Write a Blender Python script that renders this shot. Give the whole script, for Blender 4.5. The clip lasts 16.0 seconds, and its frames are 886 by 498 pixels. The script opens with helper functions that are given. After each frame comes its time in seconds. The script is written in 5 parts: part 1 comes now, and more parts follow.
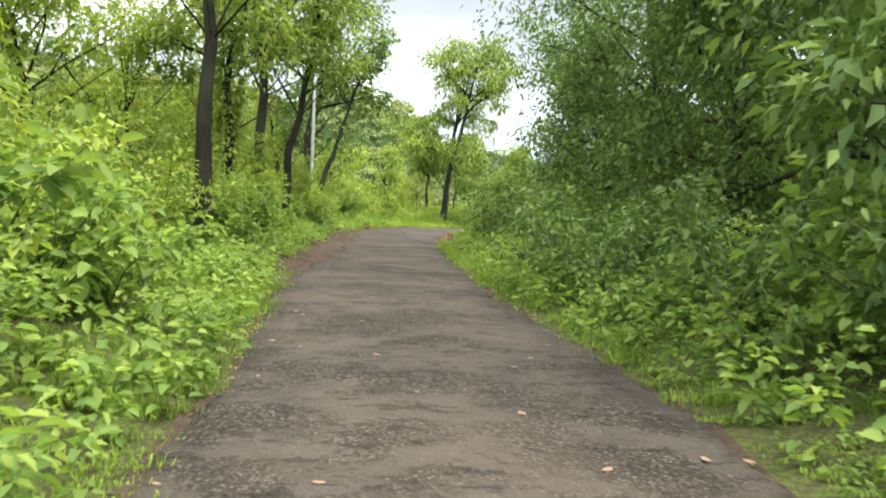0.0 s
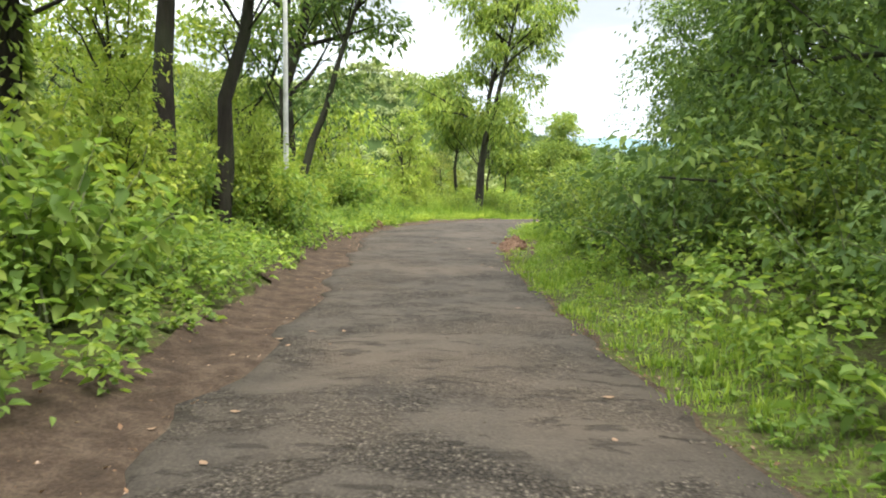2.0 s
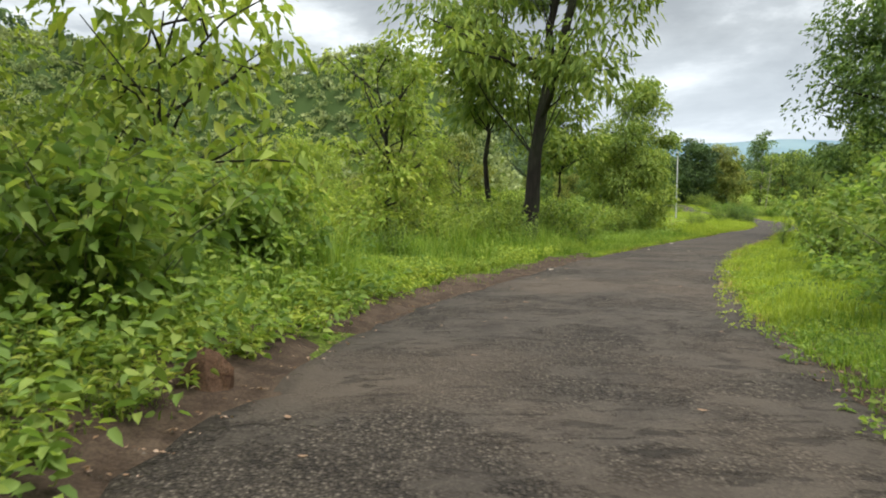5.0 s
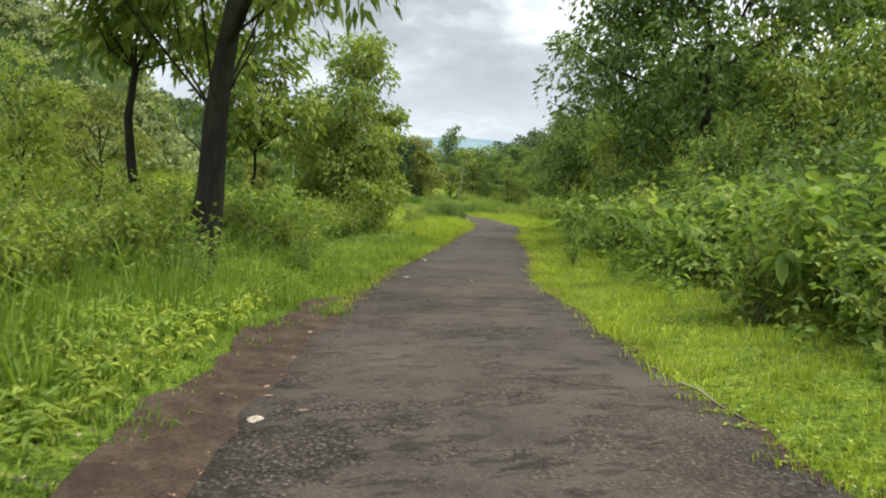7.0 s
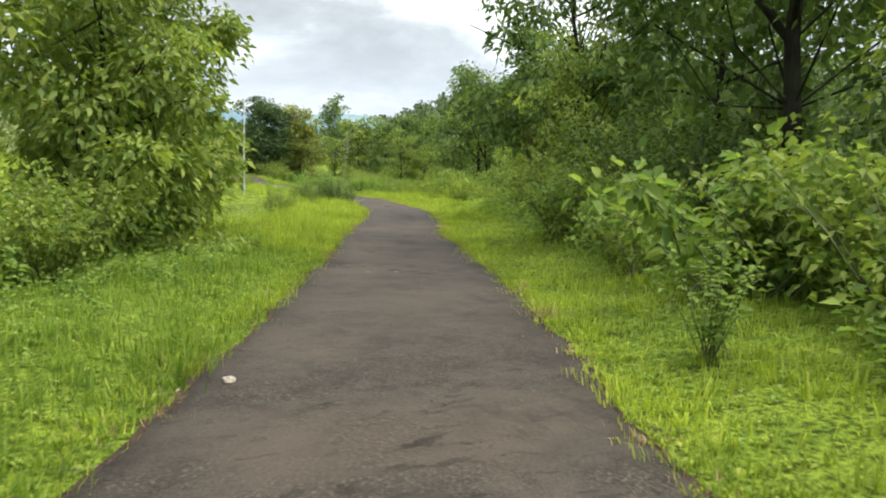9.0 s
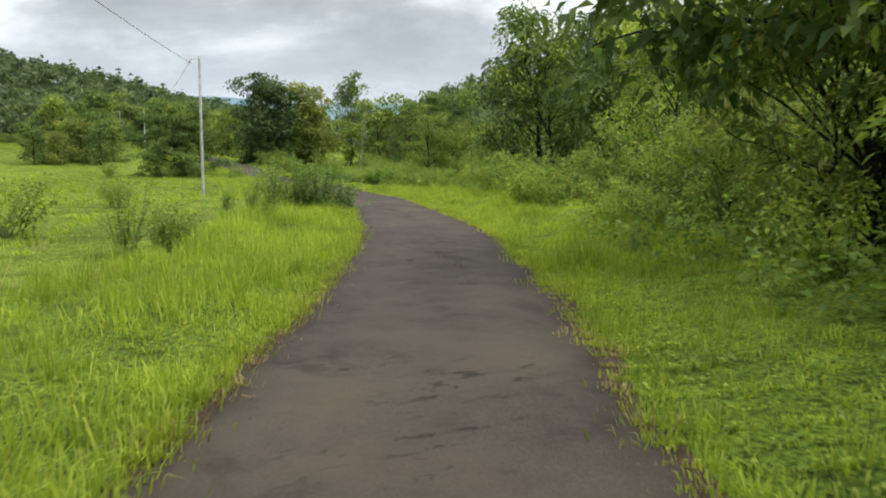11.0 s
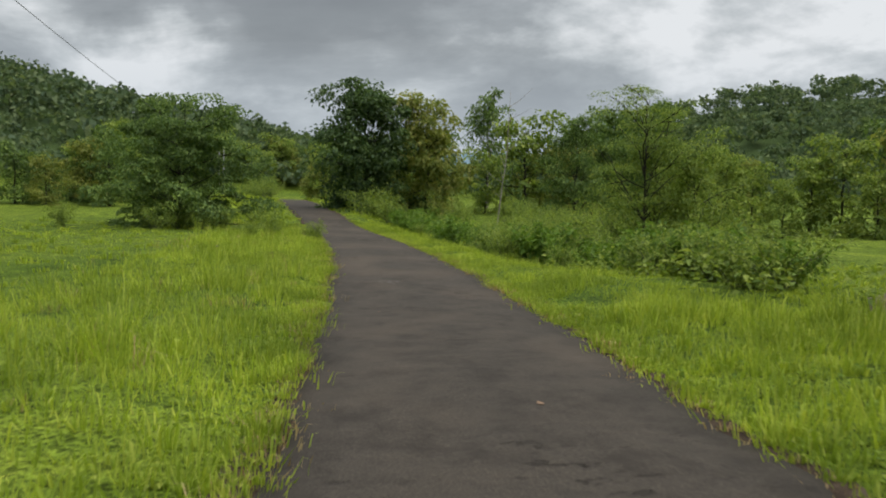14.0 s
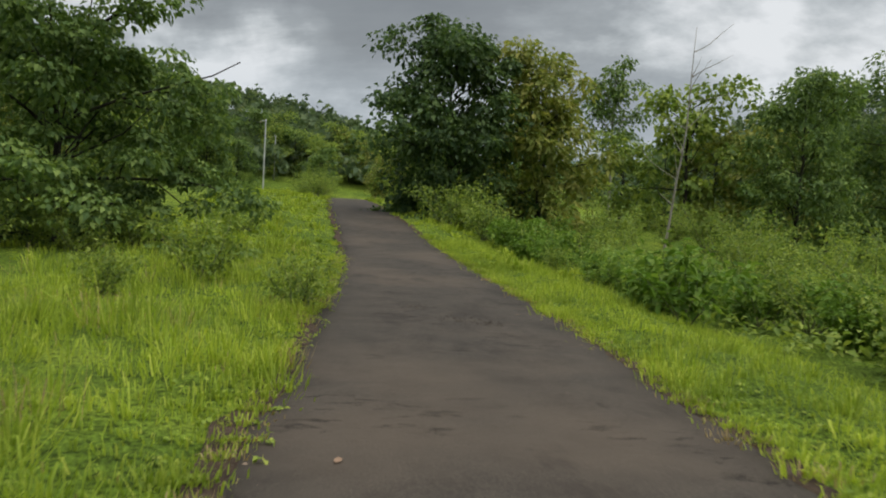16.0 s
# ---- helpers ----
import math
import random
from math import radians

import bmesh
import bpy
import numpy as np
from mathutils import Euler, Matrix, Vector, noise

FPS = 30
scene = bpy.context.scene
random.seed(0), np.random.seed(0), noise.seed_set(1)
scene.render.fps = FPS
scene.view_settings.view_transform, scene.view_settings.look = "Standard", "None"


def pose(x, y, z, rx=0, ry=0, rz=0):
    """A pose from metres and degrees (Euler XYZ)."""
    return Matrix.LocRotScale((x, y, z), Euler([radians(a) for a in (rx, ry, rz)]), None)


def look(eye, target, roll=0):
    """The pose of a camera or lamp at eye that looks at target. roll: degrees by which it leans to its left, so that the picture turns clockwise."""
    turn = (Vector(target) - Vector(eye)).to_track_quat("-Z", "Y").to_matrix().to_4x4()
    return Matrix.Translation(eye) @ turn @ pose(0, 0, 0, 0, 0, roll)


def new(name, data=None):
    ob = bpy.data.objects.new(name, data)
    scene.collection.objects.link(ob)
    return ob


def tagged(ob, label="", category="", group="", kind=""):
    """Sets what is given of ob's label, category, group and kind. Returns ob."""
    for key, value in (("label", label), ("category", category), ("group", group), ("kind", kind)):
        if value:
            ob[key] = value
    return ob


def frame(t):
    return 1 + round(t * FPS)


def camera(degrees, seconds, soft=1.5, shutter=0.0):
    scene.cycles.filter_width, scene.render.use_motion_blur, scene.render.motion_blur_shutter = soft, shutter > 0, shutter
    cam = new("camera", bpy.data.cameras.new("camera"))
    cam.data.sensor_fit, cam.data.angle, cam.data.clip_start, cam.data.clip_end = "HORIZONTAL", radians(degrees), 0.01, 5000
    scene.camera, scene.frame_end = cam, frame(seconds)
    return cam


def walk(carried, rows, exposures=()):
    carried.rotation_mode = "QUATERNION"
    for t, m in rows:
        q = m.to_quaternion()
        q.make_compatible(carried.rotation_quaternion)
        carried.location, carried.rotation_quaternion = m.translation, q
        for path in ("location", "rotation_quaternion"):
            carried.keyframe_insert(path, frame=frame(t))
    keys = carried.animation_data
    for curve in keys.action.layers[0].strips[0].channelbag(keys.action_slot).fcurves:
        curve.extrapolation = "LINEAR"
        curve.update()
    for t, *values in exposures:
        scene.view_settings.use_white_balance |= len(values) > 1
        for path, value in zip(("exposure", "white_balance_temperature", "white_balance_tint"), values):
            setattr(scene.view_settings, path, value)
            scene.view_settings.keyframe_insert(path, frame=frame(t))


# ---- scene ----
cam = camera(60.5, 16.0, soft=1.95, shutter=0.08)
PATH = [
    (0, (0.001, 0.0, 1.3), (-0.002, 1.997, 1.197), 2.5),
    (0.5, (-0.344, 2.927, 1.37), (-0.374, 4.923, 1.253), 2.6),
    (1, (-0.633, 5.736, 1.414), (-0.686, 7.732, 1.296), 2.3),
    (1.5, (-0.865, 8.504, 1.425), (-0.935, 10.498, 1.298), 1.3),
    (2, (-1.048, 11.307, 1.407), (-1.094, 13.301, 1.255), 0.6),
    (2.5, (-1.283, 14.138, 1.381), (-1.324, 16.132, 1.223), -0.5),
    (3, (-1.47, 16.969, 1.374), (-1.536, 18.964, 1.252), -3.0),
    (3.2, (-1.527, 18.027, 1.373), (-1.588, 20.023, 1.26), -3.5),
    (5.3, (-1.828, 29.946, 1.602), (-1.883, 31.94, 1.45), 1.5),
    (5.5, (-1.869, 30.775, 1.576), (-1.86, 32.77, 1.432), 1.2),
    (6, (-1.961, 32.887, 1.608), (-1.721, 34.868, 1.472), 2.5),
    (6.5, (-1.648, 35.232, 1.607), (-1.166, 37.168, 1.461), 2.5),
    (7, (-0.955, 37.633, 1.591), (-0.241, 39.494, 1.432), 2.7),
    (7.5, (-0.051, 40.096, 1.559), (0.796, 41.9, 1.392), 2.2),
    (8, (0.973, 42.772, 1.533), (1.864, 44.553, 1.345), 2.1),
    (8.5, (2.111, 45.504, 1.447), (3.029, 47.27, 1.243), 2.2),
    (9, (3.468, 48.543, 1.345), (4.448, 50.274, 1.136), 1.4),
    (9.2, (4.051, 49.69, 1.287), (5.038, 51.418, 1.092), 0.3),
    (11.3, (11.348, 64.835, 1.137), (12.256, 66.601, 0.891), 0.6),
    (11.5, (12.141, 66.56, 1.091), (13.045, 68.328, 0.845), 0.7),
    (12, (14.041, 70.854, 0.949), (14.934, 72.628, 0.711), 0.8),
    (12.5, (16.01, 75.383, 0.933), (16.856, 77.183, 0.724), 0.3),
    (13, (17.81, 80.344, 0.857), (18.574, 82.186, 0.703), 0.1),
    (13.5, (19.289, 85.095, 0.752), (19.949, 86.979, 0.635), 0.7),
    (14, (20.651, 89.695, 0.74), (21.244, 91.601, 0.622), 1.3),
    (14.5, (21.821, 94.531, 0.714), (22.357, 96.454, 0.591), 2.5),
    (15, (22.871, 99.776, 0.569), (23.343, 101.716, 0.453), 3.1),
    (15.5, (23.64, 104.604, 0.593), (24.074, 106.553, 0.478), 3.0),
    (16, (24.385, 109.554, 0.616), (24.79, 111.51, 0.506), 3.3),
]
walk(cam, [(t, look(eye, target, roll)) for t, eye, target, roll in PATH],
     exposures=[(0, 1.88), (1.0, 1.8), (2.0, 1.86), (3.0, 1.58), (5.5, 0.82), (6.0, 0.72), (7.0, 0.95), (8.0, 1.08), (9.0, 1.16), (11.5, 0.64), (12.5, 0.56), (14.5, 0.08), (15.0, 0.25), (16.0, 0.12)])

# ---- world: monsoon sky, high cloud over a hidden sun ----
SUN_EL, SUN_AZ = radians(68), radians(135)


def build_world():
    w = bpy.data.worlds.new("world")
    scene.world = w
    w.use_nodes = True
    nt = w.node_tree
    nt.nodes.clear()
    N = lambda kind: nt.nodes.new(kind)
    L = nt.links.new
    out, bg = N("ShaderNodeOutputWorld"), N("ShaderNodeBackground")
    sky = N("ShaderNodeTexSky")
    sky.sky_type, sky.sun_disc = "NISHITA", False
    sky.sun_elevation, sky.sun_rotation = SUN_EL, SUN_AZ
    sky.air_density, sky.dust_density = 1.0, 2.0
    tc = N("ShaderNodeTexCoord")
    sep = N("ShaderNodeSeparateXYZ")
    L(tc.outputs["Generated"], sep.inputs[0])
    # flatten the dome so that clouds crowd towards the horizon
    den = N("ShaderNodeMath")
    den.operation = "ADD"
    den.inputs[1].default_value = 0.28
    L(sep.outputs["Z"], den.inputs[0])
    comb = N("ShaderNodeCombineXYZ")
    for ax in ("X", "Y"):
        d = N("ShaderNodeMath")
        d.operation = "DIVIDE"
        L(sep.outputs[ax], d.inputs[0])
        L(den.outputs[0], d.inputs[1])
        L(d.outputs[0], comb.inputs[ax])
    n1 = N("ShaderNodeTexNoise")
    n1.inputs["Scale"].default_value, n1.inputs["Detail"].default_value = 0.95, 8
    n1.inputs["Roughness"].default_value = 0.6
    n1.inputs["Distortion"].default_value = 0.3
    mp = N("ShaderNodeMapping")
    mp.inputs["Location"].default_value = CLOUD_SHIFT
    L(comb.outputs[0], mp.inputs[0])
    L(mp.outputs[0], n1.inputs["Vector"])
    ramp = N("ShaderNodeValToRGB")
    cr = ramp.color_ramp
    cr.elements[0].position, cr.elements[0].color = 0.2, (2.0, 2.18, 2.3, 1)
    cr.elements[1].position, cr.elements[1].color = 0.575, (7.4, 7.6, 7.75, 1)
    for at, tone in ((0.36, (2.5, 2.7, 2.83, 1)), (0.44, (3.3, 3.55, 3.7, 1)), (0.5, (4.9, 5.2, 5.35, 1))):
        cr.elements.new(at).color = tone
    def maths(op, a, b=None):
        n = N("ShaderNodeMath")
        n.operation = op
        for k, v in enumerate((a, b)):
            if v is None:
                continue
            if isinstance(v, (int, float)):
                n.inputs[k].default_value = v
            else:
                L(v, n.inputs[k])
        return n.outputs[0]

    ahead = maths("MAXIMUM", sep.outputs["Y"], 0.05)
    n2 = N("ShaderNodeTexNoise")
    n2.inputs["Scale"].default_value, n2.inputs["Detail"].default_value = 4.5, 6
    L(tc.outputs["Generated"], n2.inputs["Vector"])
    stir = maths("MULTIPLY", maths("SUBTRACT", n2.outputs["Fac"], 0.5), 0.5)
    u = maths("ADD", maths("DIVIDE", sep.outputs["X"], ahead), stir)
    v = maths("ADD", sep.outputs["Z"], maths("MULTIPLY", stir, 0.45))

    def mass(u0, su, v0, sv):
        a = maths("POWER", maths("ABSOLUTE", maths("DIVIDE", maths("SUBTRACT", u, u0), su)), 2.0)
        b = maths("POWER", maths("ABSOLUTE", maths("DIVIDE", maths("SUBTRACT", v, v0), sv)), 2.0)
        return maths("POWER", 2.718, maths("MULTIPLY", maths("ADD", a, b), -1.0))

    fac = maths("SUBTRACT", n1.outputs["Fac"], maths("MULTIPLY", mass(0.18, 0.36, 0.26, 0.105), 0.28))
    fac = maths("ADD", fac, maths("MULTIPLY", mass(0.66, 0.2, 0.19, 0.07), 0.16))
    fac = maths("ADD", fac, maths("MULTIPLY", mass(-0.12, 0.12, 0.17, 0.05), 0.1))
    L(fac, ramp.inputs[0])
    # pale bank of cloud low down
    low = N("ShaderNodeMapRange")
    low.inputs["From Min"].default_value, low.inputs["From Max"].default_value = 0.03, 0.2
    low.inputs["To Min"].default_value, low.inputs["To Max"].default_value = 0.7, 0.0
    L(sep.outputs["Z"], low.inputs["Value"])
    mixl = N("ShaderNodeMix")
    mixl.data_type = "RGBA"
    L(low.outputs[0], mixl.inputs["Factor"])
    L(ramp.outputs[0], mixl.inputs["A"])
    mixl.inputs["B"].default_value = (4.7, 5.3, 6.0, 1)
    # an overcast dome is brightest overhead
    dome = N("ShaderNodeMapRange")
    dome.interpolation_type = "SMOOTHSTEP"
    dome.inputs["From Min"].default_value, dome.inputs["From Max"].default_value = 0.36, 0.85
    dome.inputs["To Min"].default_value, dome.inputs["To Max"].default_value = 1.0, 2.3
    L(sep.outputs["Z"], dome.inputs["Value"])
    lift = N("ShaderNodeVectorMath")
    lift.operation = "SCALE"
    L(mixl.outputs["Result"], lift.inputs[0])
    L(dome.outputs[0], lift.inputs["Scale"])
    mix = N("ShaderNodeMix")
    mix.data_type = "RGBA"
    mix.inputs["Factor"].default_value = 0.93
    L(sky.outputs[0], mix.inputs["A"])
    L(lift.outputs[0], mix.inputs["B"])
    L(mix.outputs["Result"], bg.inputs["Color"])
    bg.inputs["Strength"].default_value = 0.1
    L(bg.outputs[0], out.inputs[0])


CLOUD_SHIFT = (3.1, 0.4, 0.0)
build_world()
sun_data = bpy.data.lights.new("sun", "SUN")
sun_data.energy, sun_data.angle, sun_data.color = 1.9, radians(34), (1.0, 0.94, 0.82)
sun = new("sun", sun_data)
sun.rotation_euler = (radians(90) - SUN_EL, 0, radians(180) - SUN_AZ)

# ---- materials ----


def mat(name, rough=0.8, spec=0.3):
    m = bpy.data.materials.new(name)
    m.use_nodes = True
    nt = m.node_tree
    p = nt.nodes["Principled BSDF"]
    p.inputs["Roughness"].default_value = rough
    p.inputs["Specular IOR Level"].default_value = spec
    return m, nt, p


def noise_node(nt, scale, detail=4, rough=0.55, coords="Object", stretch=None):
    tc = nt.nodes.new("ShaderNodeTexCoord")
    n = nt.nodes.new("ShaderNodeTexNoise")
    n.inputs["Scale"].default_value, n.inputs["Detail"].default_value = scale, detail
    n.inputs["Roughness"].default_value = rough
    src = tc.outputs[coords]
    if stretch:
        mp = nt.nodes.new("ShaderNodeMapping")
        mp.inputs["Scale"].default_value = stretch
        nt.links.new(src, mp.inputs[0])
        src = mp.outputs[0]
    nt.links.new(src, n.inputs["Vector"])
    return n


def ramp_node(nt, fac, stops):
    r = nt.nodes.new("ShaderNodeValToRGB")
    els = r.color_ramp.elements
    while len(els) < len(stops):
        els.new(0.5)
    for e, (pos, col) in zip(els, stops):
        e.position, e.color = pos, (*col, 1)
    nt.links.new(fac, r.inputs[0])
    return r.outputs[0]


def mix_node(nt, fac, a, b, mode="MIX"):
    m = nt.nodes.new("ShaderNodeMix")
    m.data_type, m.blend_type = "RGBA", mode
    for key, v in (("Factor", fac), ("A", a), ("B", b)):
        if hasattr(v, "is_linked"):
            nt.links.new(v, m.inputs[key])
        elif key == "Factor":
            m.inputs[key].default_value = v
        else:
            m.inputs[key].default_value = (*v, 1)
    return m.outputs["Result"]


def bump_node(nt, p, height, strength, dist):
    b = nt.nodes.new("ShaderNodeBump")
    b.inputs["Strength"].default_value, b.inputs["Distance"].default_value = strength, dist
    nt.links.new(height, b.inputs["Height"])
    nt.links.new(b.outputs[0], p.inputs["Normal"])


def leaf_mat(name, dark, mid, light, through_light=0.4, rough=0.5, patch=0.35):
    """Leaves: each one takes its own green, with broader drifts of tone over the plant."""
    m, nt, p = mat(name, rough + 0.08, 0.16)
    geo = nt.nodes.new("ShaderNodeNewGeometry")
    col = ramp_node(nt, geo.outputs["Random Per Island"], [(at, (r * 1.12, g, b * 1.2)) for at, (r, g, b) in ((0.0, dark), (0.5, mid), (1.0, light))])
    n = noise_node(nt, patch, 3)
    drift = ramp_node(nt, n.outputs["Fac"], [(0.3, (0.62, 0.66, 0.6)), (0.7, (1.28, 1.22, 1.1))])
    col = mix_node(nt, 1.0, col, drift, "MULTIPLY")
    nt.links.new(col, p.inputs["Base Color"])
    tr = nt.nodes.new("ShaderNodeBsdfTranslucent")
    warm = mix_node(nt, 1.0, col, (1.18, 1.22, 0.65), "MULTIPLY")
    nt.links.new(warm, tr.inputs["Color"])
    mx = nt.nodes.new("ShaderNodeMixShader")
    mx.inputs[0].default_value = through_light
    nt.links.new(p.outputs[0], mx.inputs[1])
    nt.links.new(tr.outputs[0], mx.inputs[2])
    nt.links.new(mx.outputs[0], nt.nodes["Material Output"].inputs["Surface"])
    return m


LEAF_DARK = leaf_mat("leaf_dark", (0.06, 0.12, 0.036), (0.1, 0.18, 0.047), (0.18, 0.28, 0.069), 0.36)
LEAF_MID = leaf_mat("leaf_mid", (0.11, 0.19, 0.041), (0.172, 0.27, 0.052), (0.285, 0.38, 0.076), 0.4)
LEAF_LIGHT = leaf_mat("leaf_light", (0.16, 0.26, 0.044), (0.24, 0.36, 0.058), (0.37, 0.46, 0.09), 0.42)
LEAF_OLIVE = leaf_mat("leaf_olive", (0.12, 0.18, 0.041), (0.19, 0.25, 0.055), (0.29, 0.32, 0.083), 0.4)
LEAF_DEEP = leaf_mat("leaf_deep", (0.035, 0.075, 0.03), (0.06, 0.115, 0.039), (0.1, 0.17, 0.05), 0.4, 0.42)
LEAF_LUSH = leaf_mat("leaf_lush", (0.07, 0.145, 0.022), (0.11, 0.22, 0.031), (0.18, 0.3, 0.05), 0.42)
LEAF_WEED = leaf_mat("leaf_weed", (0.115, 0.215, 0.05), (0.178, 0.305, 0.069), (0.28, 0.4, 0.09), 0.5)
GRASS = leaf_mat("grass_blade", (0.18, 0.28, 0.031), (0.265, 0.395, 0.042), (0.39, 0.49, 0.078), 0.45, 0.55, 0.8)
GRASS_LUSH = leaf_mat("lush_grass_blade", (0.1, 0.2, 0.028), (0.165, 0.285, 0.038), (0.26, 0.38, 0.065), 0.45, 0.55, 0.8)
WOODS = leaf_mat("far_woods", (0.055, 0.098, 0.054), (0.09, 0.15, 0.072), (0.155, 0.22, 0.1), 0.35, 0.7, 0.2)
LEAF_GLOSSY = leaf_mat("leaf_glossy", (0.06, 0.13, 0.035), (0.115, 0.215, 0.055), (0.22, 0.33, 0.09), 0.36, 0.42)
# the spur's foliage is paled and greyed to stand in for haze
WOODS_HAZED = leaf_mat("spur_woods", (0.19, 0.255, 0.12), (0.27, 0.355, 0.16), (0.36, 0.445, 0.2), 0.4, 0.75, 0.2)
DEAD_LEAF = leaf_mat("dead_leaf", (0.11, 0.07, 0.035), (0.21, 0.15, 0.085), (0.4, 0.34, 0.24), 0.1, 0.7)


def bark_mat(name, a, b):
    m, nt, p = mat(name, 0.9, 0.15)
    n = noise_node(nt, 5, 6, 0.65, stretch=(3, 3, 0.6))
    n2 = noise_node(nt, 0.8, 2)
    col = ramp_node(nt, n.outputs["Fac"], [(0.3, a), (0.7, b)])
    col = mix_node(nt, 0.35, col, ramp_node(nt, n2.outputs["Fac"], [(0.45, a), (0.6, (0.06, 0.075, 0.04))]))
    nt.links.new(col, p.inputs["Base Color"])
    bump_node(nt, p, n.outputs["Fac"], 0.9, 0.03)
    return m


BARK = bark_mat("bark_dark", (0.014, 0.012, 0.01), (0.045, 0.037, 0.03))
BARK_PALE = bark_mat("bark_pale", (0.2, 0.18, 0.15), (0.38, 0.35, 0.3))


def along(nt, y0, y1):
    """A slow change along the lane, from 0 to 1 between two of its y."""
    tc = nt.nodes.new("ShaderNodeTexCoord")
    sep = nt.nodes.new("ShaderNodeSeparateXYZ")
    nt.links.new(tc.outputs["Object"], sep.inputs[0])
    mr = nt.nodes.new("ShaderNodeMapRange")
    mr.inputs["From Min"].default_value, mr.inputs["From Max"].default_value = y0, y1
    nt.links.new(sep.outputs["Y"], mr.inputs["Value"])
    return mr.outputs[0]


def asphalt_mat():
    m, nt, p = mat("asphalt", 0.85, 0.2)
    tc = nt.nodes.new("ShaderNodeTexCoord")
    chip = nt.nodes.new("ShaderNodeTexVoronoi")
    chip.inputs["Scale"].default_value = 48
    nt.links.new(tc.outputs["Object"], chip.inputs["Vector"])
    sep = nt.nodes.new("ShaderNodeSeparateColor")
    nt.links.new(chip.outputs["Color"], sep.inputs[0])
    fine = noise_node(nt, 60, 3, 0.7)
    mid = noise_node(nt, 2.6, 6, 0.68)
    patch = noise_node(nt, 1.1, 5, 0.62, stretch=(1.0, 0.55, 1.0))
    broad = noise_node(nt, 0.4, 3, 0.5)
    coarse = ramp_node(nt, sep.outputs[0], [(0.0, (0.027, 0.022, 0.017)), (0.5, (0.052, 0.044, 0.0355)), (0.85, (0.084, 0.071, 0.058)), (1.0, (0.135, 0.117, 0.098))])
    plain = ramp_node(nt, fine.outputs["Fac"], [(0.3, (0.032, 0.0275, 0.023)), (0.55, (0.054, 0.046, 0.038)), (0.78, (0.09, 0.077, 0.063))])
    gaps = ramp_node(nt, chip.outputs["Distance"], [(0.28, (1.12, 1.12, 1.12)), (0.62, (0.42, 0.41, 0.4))])
    coarse = mix_node(nt, 1.0, coarse, gaps, "MULTIPLY")
    later = along(nt, 47, 57)
    plate_noise = noise_node(nt, 0.95, 6, 0.7, stretch=(0.8, 1.1, 1.0))
    plate = ramp_node(nt, plate_noise.outputs["Fac"], [(0.47, (0, 0, 0)), (0.53, (0.85, 0.85, 0.85))])
    seal = mix_node(nt, 1.0, plain, (1.12, 1.12, 1.12), "MULTIPLY")
    col = mix_node(nt, later, mix_node(nt, plate, coarse, seal), plain)
    worn = ramp_node(nt, mid.outputs["Fac"], [(0.33, (0.66, 0.64, 0.62)), (0.5, (1.0, 0.99, 0.97)), (0.7, (1.22, 1.19, 1.14))])
    col = mix_node(nt, 1.0, col, worn, "MULTIPLY")
    # bare sandy spots, and dark patches where the seal has gone
    sand = ramp_node(nt, broad.outputs["Fac"], [(0.46, (0, 0, 0)), (0.66, (0.6, 0.6, 0.6))])
    col = mix_node(nt, sand, col, (0.088, 0.069, 0.052))
    holes = ramp_node(nt, patch.outputs["Fac"], [(0.6, (0, 0, 0)), (0.68, (0.6, 0.6, 0.6))])
    col = mix_node(nt, holes, col, (0.027, 0.022, 0.018))
    # ragged broken marks, mostly across the lane
    torn = noise_node(nt, 5.5, 7, 0.72, stretch=(0.5, 1.25, 1.0))
    where = noise_node(nt, 0.7, 4, 0.6)
    pits = ramp_node(nt, torn.outputs["Fac"], [(0.57, (0, 0, 0)), (0.61, (0.85, 0.85, 0.85))])
    some = ramp_node(nt, where.outputs["Fac"], [(0.53, (0, 0, 0)), (0.64, (1, 1, 1))])
    rough_half = ramp_node(nt, later, [(0.0, (0.75, 0.75, 0.75)), (1.0, (0, 0, 0))])
    some = mix_node(nt, 1.0, some, rough_half, "LIGHTEN")
    pits = mix_node(nt, 1.0, pits, some, "MULTIPLY")
    col = mix_node(nt, pits, col, (0.022, 0.018, 0.014))
    # the wheels have worn the middle pale; towards the edges the seal is still dark
    across = nt.nodes.new("ShaderNodeAttribute")
    across.attribute_name = "across"
    out = nt.nodes.new("ShaderNodeMath")
    out.operation = "ABSOLUTE"
    nt.links.new(across.outputs["Fac"], out.inputs[0])
    stray = nt.nodes.new("ShaderNodeMath")
    stray.operation = "MULTIPLY_ADD"
    stray.inputs[1].default_value = 0.3
    nt.links.new(patch.outputs["Fac"], stray.inputs[0])
    share = nt.nodes.new("ShaderNodeMath")
    share.operation = "MULTIPLY"
    share.inputs[1].default_value = 0.6
    nt.links.new(out.outputs[0], share.inputs[0])
    nt.links.new(share.outputs[0], stray.inputs[2])
    lanes = ramp_node(nt, stray.outputs[0], [(0.18, (0.94, 0.94, 0.94)), (0.43, (1.02, 1.01, 1.0)), (0.6, (0.96, 0.96, 0.96)), (0.84, (0.58, 0.57, 0.56))])
    lanes = mix_node(nt, ramp_node(nt, later, [(0.0, (0.45, 0.45, 0.45)), (1.0, (1, 1, 1))]), (1.0, 1.0, 1.0), lanes)
    col = mix_node(nt, 1.0, col, lanes, "MULTIPLY")
    nt.links.new(col, p.inputs["Base Color"])
    stony = mix_node(nt, plate, chip.outputs["Distance"], (0.3, 0.3, 0.3))
